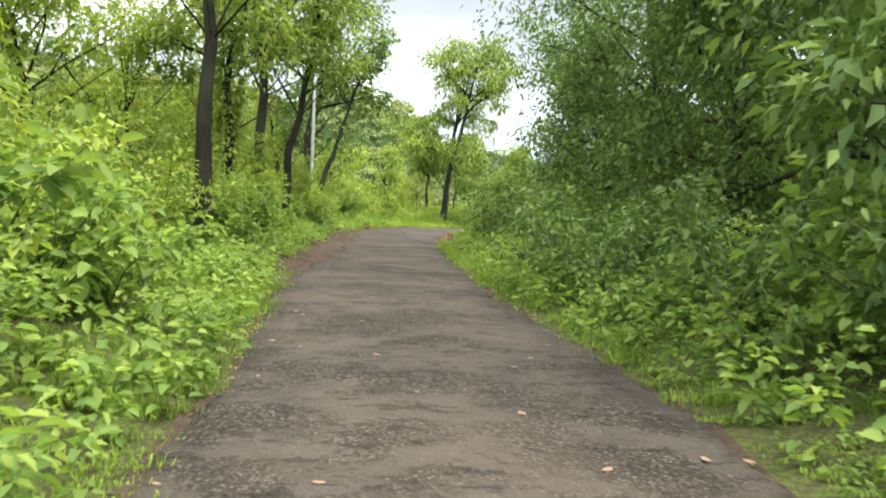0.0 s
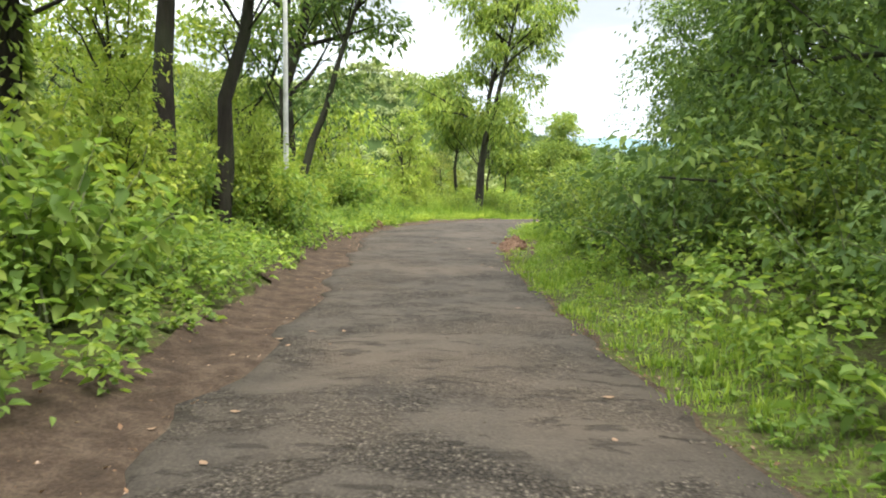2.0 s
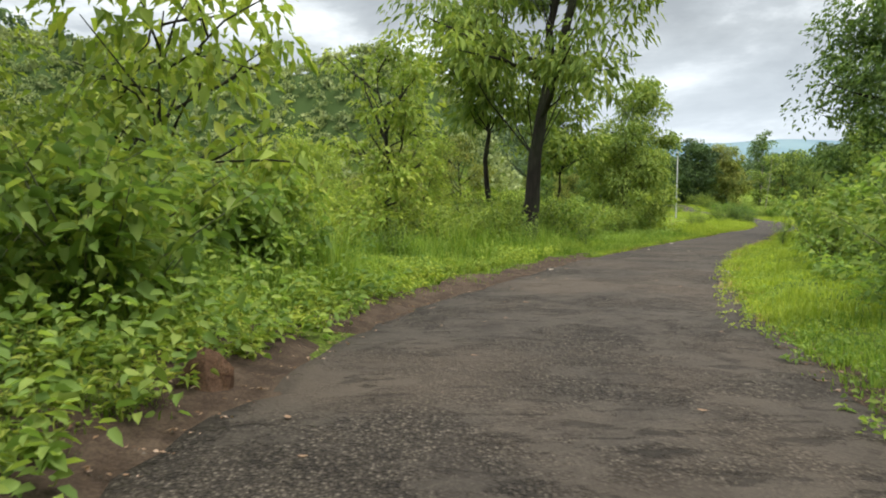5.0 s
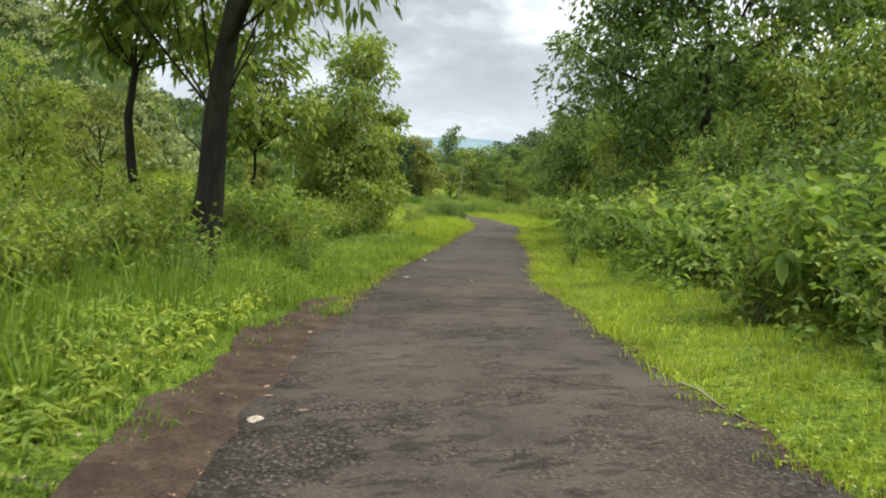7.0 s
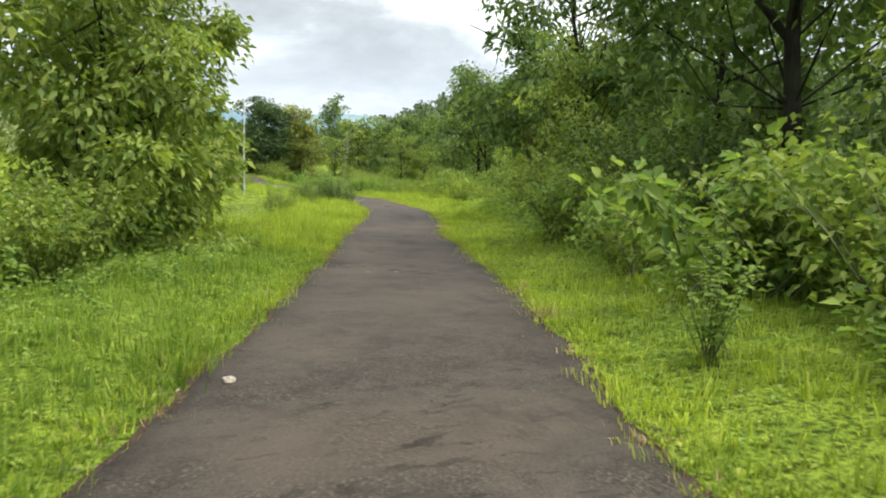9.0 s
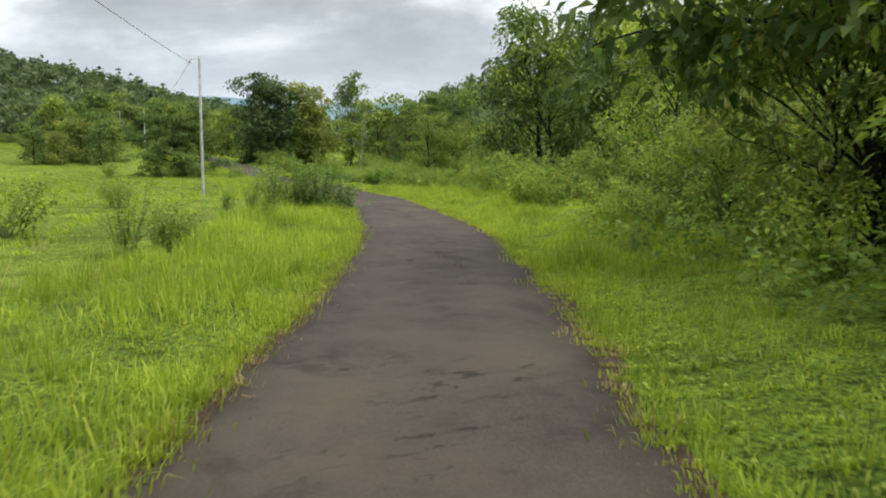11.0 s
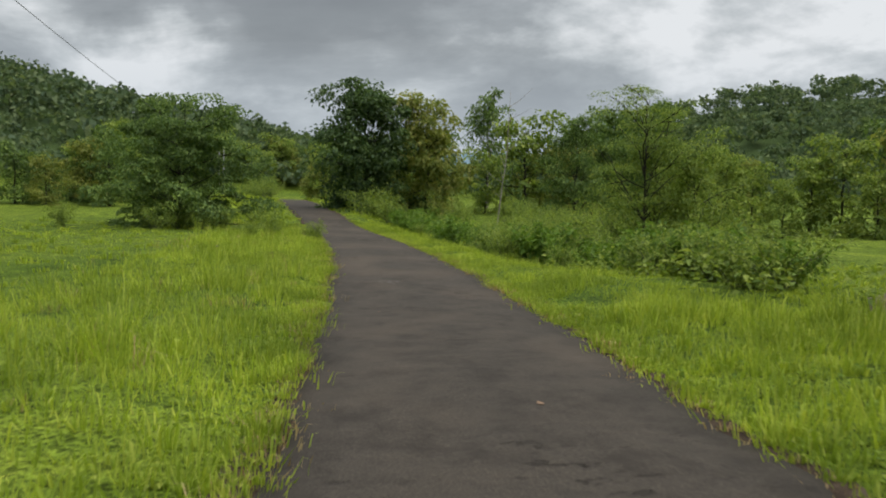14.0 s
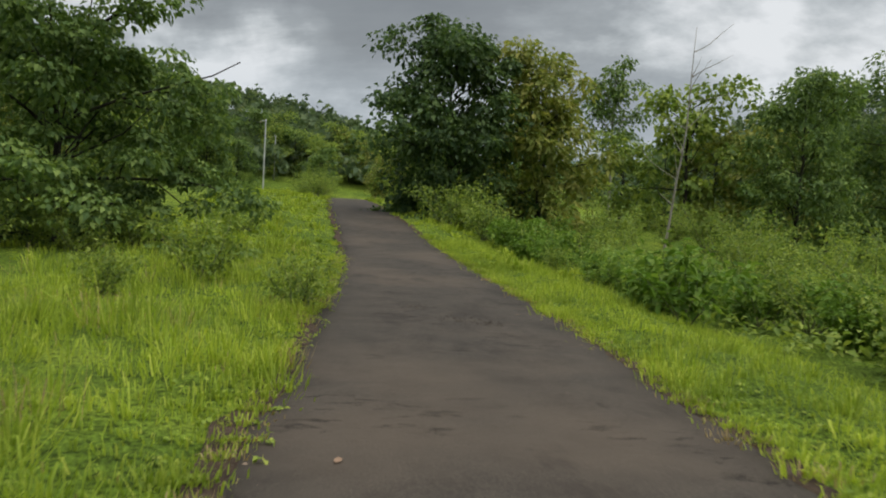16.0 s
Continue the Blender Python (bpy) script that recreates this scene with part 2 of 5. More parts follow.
    h = mix_node(nt, 0.45, mix_node(nt, later, stony, (0.3, 0.3, 0.3)), mid.outputs["Fac"])
    h = mix_node(nt, 0.12, h, fine.outputs["Fac"])
    h = mix_node(nt, holes, h, (0.1, 0.1, 0.1))
    h = mix_node(nt, pits, h, (0.0, 0.0, 0.0))
    bump_node(nt, p, h, 0.9, 0.026)
    return m


def dirt_mat(name, a, b, c):
    m, nt, p = mat(name, 0.95, 0.15)
    fine = noise_node(nt, 45, 4, 0.7)
    mid = noise_node(nt, 4, 5, 0.65)
    col = ramp_node(nt, mid.outputs["Fac"], [(0.3, a), (0.5, b), (0.72, c)])
    grit = ramp_node(nt, fine.outputs["Fac"], [(0.3, (0.55, 0.55, 0.55)), (0.7, (1.4, 1.38, 1.35))])
    col = mix_node(nt, 1.0, col, grit, "MULTIPLY")
    nt.links.new(col, p.inputs["Base Color"])
    bump_node(nt, p, fine.outputs["Fac"], 0.9, 0.03)
    return m


ASPHALT = asphalt_mat()
DIRT = dirt_mat("verge_dirt", (0.036, 0.026, 0.019), (0.066, 0.046, 0.033), (0.11, 0.082, 0.06))
RED_DIRT = dirt_mat("red_dirt", (0.06, 0.036, 0.024), (0.115, 0.068, 0.044), (0.17, 0.11, 0.075))
STONE = dirt_mat("weathered_stone", (0.14, 0.1, 0.08), (0.24, 0.18, 0.15), (0.34, 0.29, 0.25))


def ground_mat():
    m, nt, p = mat("meadow_ground", 0.95, 0.1)
    broad = noise_node(nt, 0.06, 4, 0.6)
    mid = noise_node(nt, 1.3, 5, 0.65)
    fine = noise_node(nt, 22, 3, 0.7)
    col = ramp_node(nt, mid.outputs["Fac"], [(0.3, (0.075, 0.12, 0.018)), (0.5, (0.145, 0.215, 0.027)), (0.72, (0.24, 0.31, 0.045))])
    far = ramp_node(nt, broad.outputs["Fac"], [(0.35, (0.6, 0.66, 0.6)), (0.65, (1.2, 1.12, 1.0))])
    col = mix_node(nt, 1.0, col, far, "MULTIPLY")
    # fine dark specks put the shade between grass blades into the colour
    f = ramp_node(nt, fine.outputs["Fac"], [(0.38, (0.25, 0.27, 0.25)), (0.62, (1.35, 1.35, 1.3))])
    col = mix_node(nt, 1.0, col, f, "MULTIPLY")
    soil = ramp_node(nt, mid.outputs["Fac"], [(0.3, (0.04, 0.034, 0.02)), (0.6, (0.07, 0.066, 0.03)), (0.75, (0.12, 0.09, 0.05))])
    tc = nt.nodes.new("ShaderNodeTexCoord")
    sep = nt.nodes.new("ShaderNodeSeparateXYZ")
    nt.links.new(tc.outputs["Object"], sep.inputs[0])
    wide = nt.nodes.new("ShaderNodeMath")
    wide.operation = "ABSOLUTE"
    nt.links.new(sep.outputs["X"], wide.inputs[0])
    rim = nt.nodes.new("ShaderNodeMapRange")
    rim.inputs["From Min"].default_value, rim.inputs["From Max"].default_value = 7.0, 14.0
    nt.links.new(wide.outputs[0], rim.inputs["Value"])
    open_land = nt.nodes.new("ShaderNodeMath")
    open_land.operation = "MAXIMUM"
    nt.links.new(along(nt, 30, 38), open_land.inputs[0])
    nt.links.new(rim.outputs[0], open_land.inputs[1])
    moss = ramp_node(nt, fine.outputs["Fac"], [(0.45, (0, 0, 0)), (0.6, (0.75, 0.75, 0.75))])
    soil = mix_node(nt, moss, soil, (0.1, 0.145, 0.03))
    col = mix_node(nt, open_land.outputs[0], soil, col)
    slope = nt.nodes.new("ShaderNodeMapRange")
    slope.inputs["From Min"].default_value, slope.inputs["From Max"].default_value = 2.5, 6.0
    nt.links.new(sep.outputs["Z"], slope.inputs["Value"])
    col = mix_node(nt, slope.outputs[0], col, (0.05, 0.08, 0.025))
    nt.links.new(col, p.inputs["Base Color"])
    bump_node(nt, p, fine.outputs["Fac"], 1.0, 0.06)
    return m


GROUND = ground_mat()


def plain_noise_mat(name, a, b, scale, rough=0.6, metal=0.0):
    m, nt, p = mat(name, rough, 0.4)
    n = noise_node(nt, scale, 4)
    nt.links.new(ramp_node(nt, n.outputs["Fac"], [(0.35, a), (0.65, b)]), p.inputs["Base Color"])
    p.inputs["Metallic"].default_value = metal
    return m


STEM = plain_noise_mat("green_stem", (0.06, 0.075, 0.03), (0.13, 0.14, 0.06), 7, 0.7)
CONCRETE = plain_noise_mat("galvanised_pole", (0.34, 0.35, 0.35), (0.5, 0.5, 0.49), 6, 0.55, 0.2)
WIRE = plain_noise_mat("wire", (0.05, 0.05, 0.05), (0.1, 0.1, 0.1), 9, 0.6)
CERAMIC = plain_noise_mat("insulator", (0.3, 0.2, 0.15), (0.4, 0.3, 0.22), 9, 0.3)
# distance haze is mixed into the ridge's colour as a blue-grey tint
HAZED_RIDGE = plain_noise_mat("far_ridge", (0.10, 0.17, 0.21), (0.15, 0.225, 0.25), 0.004, 1.0)
PAINT = plain_noise_mat("road_paint", (0.09, 0.082, 0.074), (0.18, 0.165, 0.155), 14, 0.8)

# ---- geometry helpers ----


def mesh_np(name, V, F, material, smooth=False):
    me = bpy.data.meshes.new(name)
    V, F = np.asarray(V, np.float32), np.asarray(F, np.int32)
    k = F.shape[1]
    me.vertices.add(len(V))
    me.vertices.foreach_set("co", V.ravel())
    me.loops.add(F.size)
    me.loops.foreach_set("vertex_index", F.ravel())
    me.polygons.add(len(F))
    me.polygons.foreach_set("loop_start", np.arange(0, F.size, k, dtype=np.int32))
    if smooth:
        me.polygons.foreach_set("use_smooth", np.ones(len(F), bool))
    me.materials.append(material)
    me.update(calc_edges=True)
    return me


def part(name, me, parent, label=""):
    ob = new(name, me)
    ob.parent = parent
    if label:
        tagged(ob, label)
    return ob


def joined(chunks):
    """One vertex and one face array out of several."""
    Vs, Fs, n = [], [], 0
    for V, F in chunks:
        Vs.append(V)
        Fs.append(F + n)
        n += len(V)
    return np.concatenate(Vs), np.concatenate(Fs)


def unit(a):
    return a / (np.linalg.norm(a, axis=-1, keepdims=True) + 1e-9)


def tube(pts, radii, sides=7):
    pts, radii = np.asarray(pts, float), np.asarray(radii, float)
    tang = unit(np.gradient(pts, axis=0))
    ref = np.where(np.abs(tang[:, 2:3]) > 0.9, [[1.0, 0, 0]], [[0, 0, 1.0]])
    u = unit(np.cross(tang, ref))
    v = np.cross(tang, u)
    a = np.linspace(0, 2 * np.pi, sides, endpoint=False)
    V = (pts[:, None] + radii[:, None, None] * (np.cos(a)[None, :, None] * u[:, None] + np.sin(a)[None, :, None] * v[:, None])).reshape(-1, 3)
    n = len(pts)
    i, j = np.meshgrid(np.arange(n - 1), np.arange(sides), indexing="ij")
    q0, q1 = i * sides + j, i * sides + (j + 1) % sides
    q2, q3 = q1 + sides, q0 + sides
    F = np.concatenate([np.stack([q0, q1, q2], -1).reshape(-1, 3), np.stack([q0, q2, q3], -1).reshape(-1, 3)])
    tip = len(V)
    V = np.vstack([V, pts[-1:]])
    k = np.arange(sides)
    cap = np.stack([(n - 1) * sides + k, (n - 1) * sides + (k + 1) % sides, np.full(sides, tip)], -1)
    return V, np.concatenate([F, cap])


def broad_leaves(base, way, length, width, rng, fold=0.2, droop=0.3):
    """Larger leaves with a rounded outline and a bent midrib."""
    n = len(base)
    way = unit(way)
    side = unit(np.cross(way, unit(np.array([0, 0, 1.0]) + rng.normal(0, 0.4, (n, 3)))))
    nor = np.cross(side, way)
    L, W = np.broadcast_to(length, n)[:, None], np.broadcast_to(width, n)[:, None]
    down = np.array([0, 0, -1.0])
    a, b = base + way * L * 0.28 + down * L * droop * 0.05, base + way * L * 0.68 + down * L * droop * 0.4
    V = np.stack([base, a + side * W * 0.46 + nor * W * fold, b + side * W * 0.36 + nor * W * fold * 0.8, base + way * L + down * L * droop,
                  b - side * W * 0.36 + nor * W * fold * 0.8, a - side * W * 0.46 + nor * W * fold, (a + b) / 2], 1).reshape(-1, 3)
    k = np.arange(n)[:, None] * 7
    F = np.stack([k + [0, 1, 6], k + [1, 2, 6], k + [2, 3, 6], k + [3, 4, 6], k + [4, 5, 6], k + [5, 0, 6]], 1).reshape(-1, 3)
    return V, F


def oval_leaves(base, way, length, width, rng, fold=0.2, droop=0.3):
    """Small oval leaves, folded along the midrib."""
    n = len(base)
    way = unit(way)
    side = unit(np.cross(way, unit(np.array([0, 0, 1.0]) + rng.normal(0, 0.45, (n, 3)))))
    nor = np.cross(side, way)
    L, W = np.broadcast_to(length, n)[:, None], np.broadcast_to(width, n)[:, None]
    down = np.array([0, 0, -1.0])
    a, b = base + way * L * 0.25, base + way * L * 0.66 + down * L * droop * 0.35
    V = np.stack([base, a + side * W * 0.44 + nor * W * fold, b + side * W * 0.4 + nor * W * fold, base + way * L + down * L * droop,
                  b - side * W * 0.4 + nor * W * fold, a - side * W * 0.44 + nor * W * fold], 1).reshape(-1, 3)
    k = np.arange(n)[:, None] * 6
    F = np.stack([k + [0, 1, 2, 3], k + [0, 3, 4, 5]], 1).reshape(-1, 4)
    return V, F


def leaves(base, way, length, width, rng, fold=0.18, droop=0.25, face=None):
    """Folded, pointed leaves: base points, directions, lengths and widths, and the way that they face."""
    n = len(base)
    way = unit(way)
    up = np.array([0, 0, 1.0]) if face is None else unit(face)
    side = unit(np.cross(way, unit(up + rng.normal(0, 0.45, (n, 3)))))
    nor = np.cross(side, way)
    L, W = np.broadcast_to(length, n)[:, None], np.broadcast_to(width, n)[:, None]
    mid = base + way * L * 0.45
    down = np.array([0, 0, -1.0])
    V = np.stack([base, mid + side * W / 2 + nor * W * fold, base + way * L + down * L * droop, mid - side * W / 2 + nor * W * fold], 1).reshape(-1, 3)
    k = np.arange(n)[:, None] * 4
    F = np.stack([k + [0, 1, 2], k + [0, 2, 3]], 1).reshape(-1, 3)
    return V, F


def blades(p, height, width, rng, lean=0.85, curved=0.5, ang=None):
    """Grass blades on the points p: some straight, a share of them bent over."""
    n = len(p)
    a = rng.uniform(0, 2 * np.pi, n) if ang is None else ang
    out = np.stack([np.cos(a), np.sin(a), np.zeros(n)], -1)
    b = a + rng.uniform(-1.2, 1.2, n) + 1.57
    side = np.stack([np.cos(b), np.sin(b), np.zeros(n)], -1)
    h, w = np.broadcast_to(height, n)[:, None], np.broadcast_to(width, n)[:, None]
    ln = rng.uniform(0.05, 1.0, n)[:, None] * lean
    up = np.array([0, 0, 1.0])
    c = int(n * curved)
    tip = p + up * h * (1 - ln * 0.35) + out * h * ln
    V1 = np.stack([p - side * w / 2, p + side * w / 2, tip], 1)[c:].reshape(-1, 3)
    F1 = np.arange(len(V1)).reshape(-1, 3)
    mid = p + up * h * 0.62 + out * h * ln * 0.35
    tip = p + up * h * (0.95 - ln * 0.6) + out * h * ln * 1.25
    V2 = np.stack([p - side * w / 2, p + side * w / 2, mid - side * w * 0.42, mid + side * w * 0.42, tip], 1)[:c].reshape(-1, 3)
    k = np.arange(c)[:, None] * 5
    F2 = np.stack([k + [0, 1, 3], k + [0, 3, 2], k + [2, 3, 4]], 1).reshape(-1, 3)
    return joined([(V1, F1), (V2, F2)])


def smooth01(a, b, x):
    t = np.clip((x - a) / (b - a), 0, 1)
    return t * t * (3 - 2 * t)


# ---- plan: the road's middle line ----
LINE = np.array([
    (1.6, -30, 0), (1.1, -12, 0), (0.15, 4, 0.05), (-0.7, 10, 0.11), (-1.2, 16, 0.09), (-1.5, 21, 0.08),
    (-1.75, 25.5, 0.2), (-1.55, 31, 0.29), (-0.85, 35.5, 0.29), (0.75, 41, 0.25), (2.4, 45.6, 0.14), (4.1, 50, 0.01),
    (6.4, 54.6, -0.03), (8.8, 59.4, -0.12), (11.1, 64.3, -0.19), (14.6, 71, -0.36), (17.2, 76.8, -0.39), (19.8, 84, -0.54),
    (21.9, 91, -0.58), (23.6, 99, -0.72), (25.1, 108, -0.7), (26.4, 118, -0.74), (27.2, 126, -0.76), (27.7, 134, -0.6),
    (27.9, 143, 0), (28.8, 165, 0.78), (30.4, 190, 0.75), (32.4, 215, 0.65), (36, 250, 0.5)])
WIDTHS = np.array([  # y, half width to the left, to the right
    (-30, 1.5, 1.5), (4, 1.5, 1.5), (16, 1.5, 1.5), (21, 1.4, 1.45), (25.5, 1.4, 1.5), (31, 1.9, 2), (35.5, 1.9, 1.9), (41, 1.45, 1.5), (50, 1.2, 1.43), (59.4, 1.08, 1.3), (64.3, 1.14, 1.12), (71, 1.22, 1.24), (91, 1.45, 1.17), (99, 1.58, 1.3), (108, 1.53, 1.24), (118, 1.65, 1.29), (134, 1.55, 1.27), (165, 1.5, 1.25)])


def spline(P, step):
    out = []
    for i in range(len(P) - 1):
        a, b, c, d = P[max(i - 1, 0)], P[i], P[i + 1], P[min(i + 2, len(P) - 1)]
        n = max(2, int(np.hypot(*(c - b)[:2]) / step))
        t = np.linspace(0, 1, n, endpoint=False)[:, None]
        out.append(0.5 * (2 * b + (c - a) * t + (2 * a - 5 * b + 4 * c - d) * t**2 + (3 * b - a - 3 * c + d) * t**3))
    return np.concatenate(out + [P[-1:]])


ROAD = spline(LINE, 0.3)
ROAD = np.column_stack([ROAD, np.interp(ROAD[:, 1], WIDTHS[:, 0], WIDTHS[:, 1]), np.interp(ROAD[:, 1], WIDTHS[:, 0], WIDTHS[:, 2])])
TAN = unit(np.gradient(ROAD[:, :2], axis=0))
RIGHT = np.stack([TAN[:, 1], -TAN[:, 0]], -1)


def near_road(x, y):
    """For points: the nearest sample of the middle line and the signed distance from it (left is negative)."""
    x, y = np.ravel(x), np.ravel(y)
    idx = np.empty(len(x), int)
    for a in range(0, len(x), 20000):
        d = (x[a:a + 20000, None] - ROAD[None, :, 0]) ** 2 + (y[a:a + 20000, None] - ROAD[None, :, 1]) ** 2
        idx[a:a + 20000] = d.argmin(1)
    off = (x - ROAD[idx, 0]) * RIGHT[idx, 0] + (y - ROAD[idx, 1]) * RIGHT[idx, 1]
    far = np.hypot(x - ROAD[idx, 0], y - ROAD[idx, 1])
    return idx, np.where(off < 0, -far, far)


def on_road(y, off):
    """Points beside the road by the middle line's y and the offset from it."""
    i = np.searchsorted(ROAD[:, 1], y)
    i = np.clip(i, 0, len(ROAD) - 1)
    return ROAD[i, 0] + RIGHT[i, 0] * off, ROAD[i, 1] + RIGHT[i, 1] * off, i


RIDGES = [  # crest lines (x, y, height) and the breadth of the slope
    (np.array([(-320, 150, 47), (-150, 215, 38.5), (-70, 262, 32), (-35, 282, 26.5), (-5, 300, 22), (30, 330, 17), (66, 372, 8.5), (95, 420, 2)]), 107),
    (np.array([(95, 345, 1), (120, 330, 3), (151, 312, 15.5), (185, 288, 33), (240, 255, 40), (330, 200, 40), (420, 100, 40)]), 120),
]
# a nearer wooded spur behind the first bend, falling towards the meadow
SPUR = np.array([(-120, 120, 26), (-70, 132, 23), (-47, 137, 19.6), (-38, 139, 18.3), (-27, 140, 18), (-21, 140, 20.2), (-16, 140, 21.2), (-10.5, 140, 20), (-6.5, 140, 16.8), (-4, 140, 12), (-2, 141, 5)])


def wobble(x, y, s):
    return (np.sin(x * s + 1.3) * np.cos(y * s * 1.17 - 0.6) + 0.5 * np.sin(x * s * 2.3 - y * s * 1.7 + 2.1)) / 1.5


def ridge_z(x, y):
    z = np.zeros(len(x))
    for crest, breadth in RIDGES:
        for (x0, y0, h0), (x1, y1, h1) in zip(crest[:-1], crest[1:]):
            dx, dy = x1 - x0, y1 - y0
            t = np.clip(((x - x0) * dx + (y - y0) * dy) / (dx * dx + dy * dy), 0, 1)
            d = np.hypot(x - x0 - t * dx, y - y0 - t * dy)
            h = h0 + t * (h1 - h0)
            z = np.maximum(z, h * (1 - smooth01(0, breadth, d)) * (1 + 0.05 * wobble(x, y, 0.09)))
    return np.maximum(z, spur_z(x, y))


def spur_z(x, y):
    z = np.zeros(len(x))
    for (x0, y0, h0), (x1, y1, h1) in zip(SPUR[:-1], SPUR[1:]):
        dx, dy = x1 - x0, y1 - y0
        t = np.clip(((x - x0) * dx + (y - y0) * dy) / (dx * dx + dy * dy), 0, 1)
        d = np.hypot(x - x0 - t * dx, y - y0 - t * dy)
        h = h0 + t * (h1 - h0)
        z = np.maximum(z, h * (1 - smooth01(0, 2 + 0.72 * h, d)) * (1 + 0.05 * wobble(x, y, 0.13)))
    return z


def ground_z(x, y):
    shape = np.shape(x)
    x, y = np.ravel(np.asarray(x, float)), np.ravel(np.asarray(y, float))
    idx, off = near_road(x, y)
    far, st = np.abs(off), ROAD[idx, 1]
    zr = ROAD[idx, 2]
    half = np.where(off < 0, ROAD[idx, 3], ROAD[idx, 4])
    z = zr * (1 - smooth01(15, 60, far)) + 0.0
    bank_l = 0.75 * (1 - smooth01(30, 42, st)) + 0.15 * smooth01(120, 132, st)
    bank_r = 0.5 * (1 - smooth01(26, 34, st)) + 0.25 * smooth01(40, 48, st) * (1 - smooth01(70, 80, st)) + 0.35 * smooth01(74, 80, st) * (1 - smooth01(92, 100, st)) - 0.45 * smooth01(102, 112, st)
    bank = np.where(off < 0, bank_l, bank_r)
    z = z + bank * smooth01(1.9, 5.0, far) * (1 - smooth01(25, 60, far))
    z = z + 0.05 * smooth01(1.7, 2.6, far) * (1 + wobble(x, y, 1.3)) + 0.12 * smooth01(5, 14, far) * wobble(x, y, 0.35) + 0.4 * smooth01(30, 90, far) * wobble(x, y, 0.06)
    z = z - 0.06 * (1 - smooth01(half + 0.1, half + 0.85, far))
    z = z + ridge_z(x, y)
    return z.reshape(shape)


def gz(x, y):
    return float(ground_z(np.array([x]), np.array([y]))[0])


# ---- ground: one sheet out to the horizon ----
def axis(a, b, fine, reach, growth=1.16):
    mid = list(np.arange(a, b + 1e-6, fine))
    lo, hi, st = [a], [mid[-1]], fine
    while hi[-1] < reach:
        st *= growth
        hi.append(hi[-1] + st)
        lo.append(lo[-1] - st)
    return np.array(lo[:0:-1] + mid + hi[1:])


def build_ground():
    gx, gy = axis(-9, 34, 0.7, 4200), axis(-4, 138, 0.7, 4200)
    X, Y = np.meshgrid(gx, gy, indexing="ij")
    Z = ground_z(X, Y)
    V = np.stack([X, Y, Z], -1).reshape(-1, 3)
    m = len(gy)
    i, j = np.meshgrid(np.arange(len(gx) - 1), np.arange(m - 1), indexing="ij")
    q = (i * m + j).ravel()
    F = np.stack([q, q + m, q + m + 1, q + 1], -1)
    tagged(new("ground", mesh_np("ground", V, F, GROUND, True)), "yellow-green monsoon meadow and wooded hill slopes", "ground", kind="structure")


build_ground()


def strip(inner, outer, cols, lift, y0, y1):
    """A ribbon along the road between two offsets, which may change along it."""
    keep = (ROAD[:, 1] >= y0) & (ROAD[:, 1] <= y1)
    R, D = ROAD[keep], RIGHT[keep]
    a, b = inner[keep], outer[keep]
    t = np.linspace(0, 1, cols)
    off = a[:, None] + (b - a)[:, None] * t
    X, Y = R[:, 0:1] + D[:, 0:1] * off, R[:, 1:2] + D[:, 1:2] * off
    Z = lift(R, X, Y, off)
    n, m = X.shape
    i, j = np.meshgrid(np.arange(n - 1), np.arange(m - 1), indexing="ij")
    q = (i * m + j).ravel()
    return np.stack([X, Y, Z], -1).reshape(-1, 3), np.stack([q, q + m, q + m + 1, q + 1], -1)


def ragged(y, seed, amount):
    r = np.random.default_rng(seed)
    z = sum(amount / k * np.sin(y * f + r.uniform(0, 6)) for k, f in ((2.2, 0.9), (1.6, 2.7), (2.2, 6.1), (3, 11.3)))
    return z


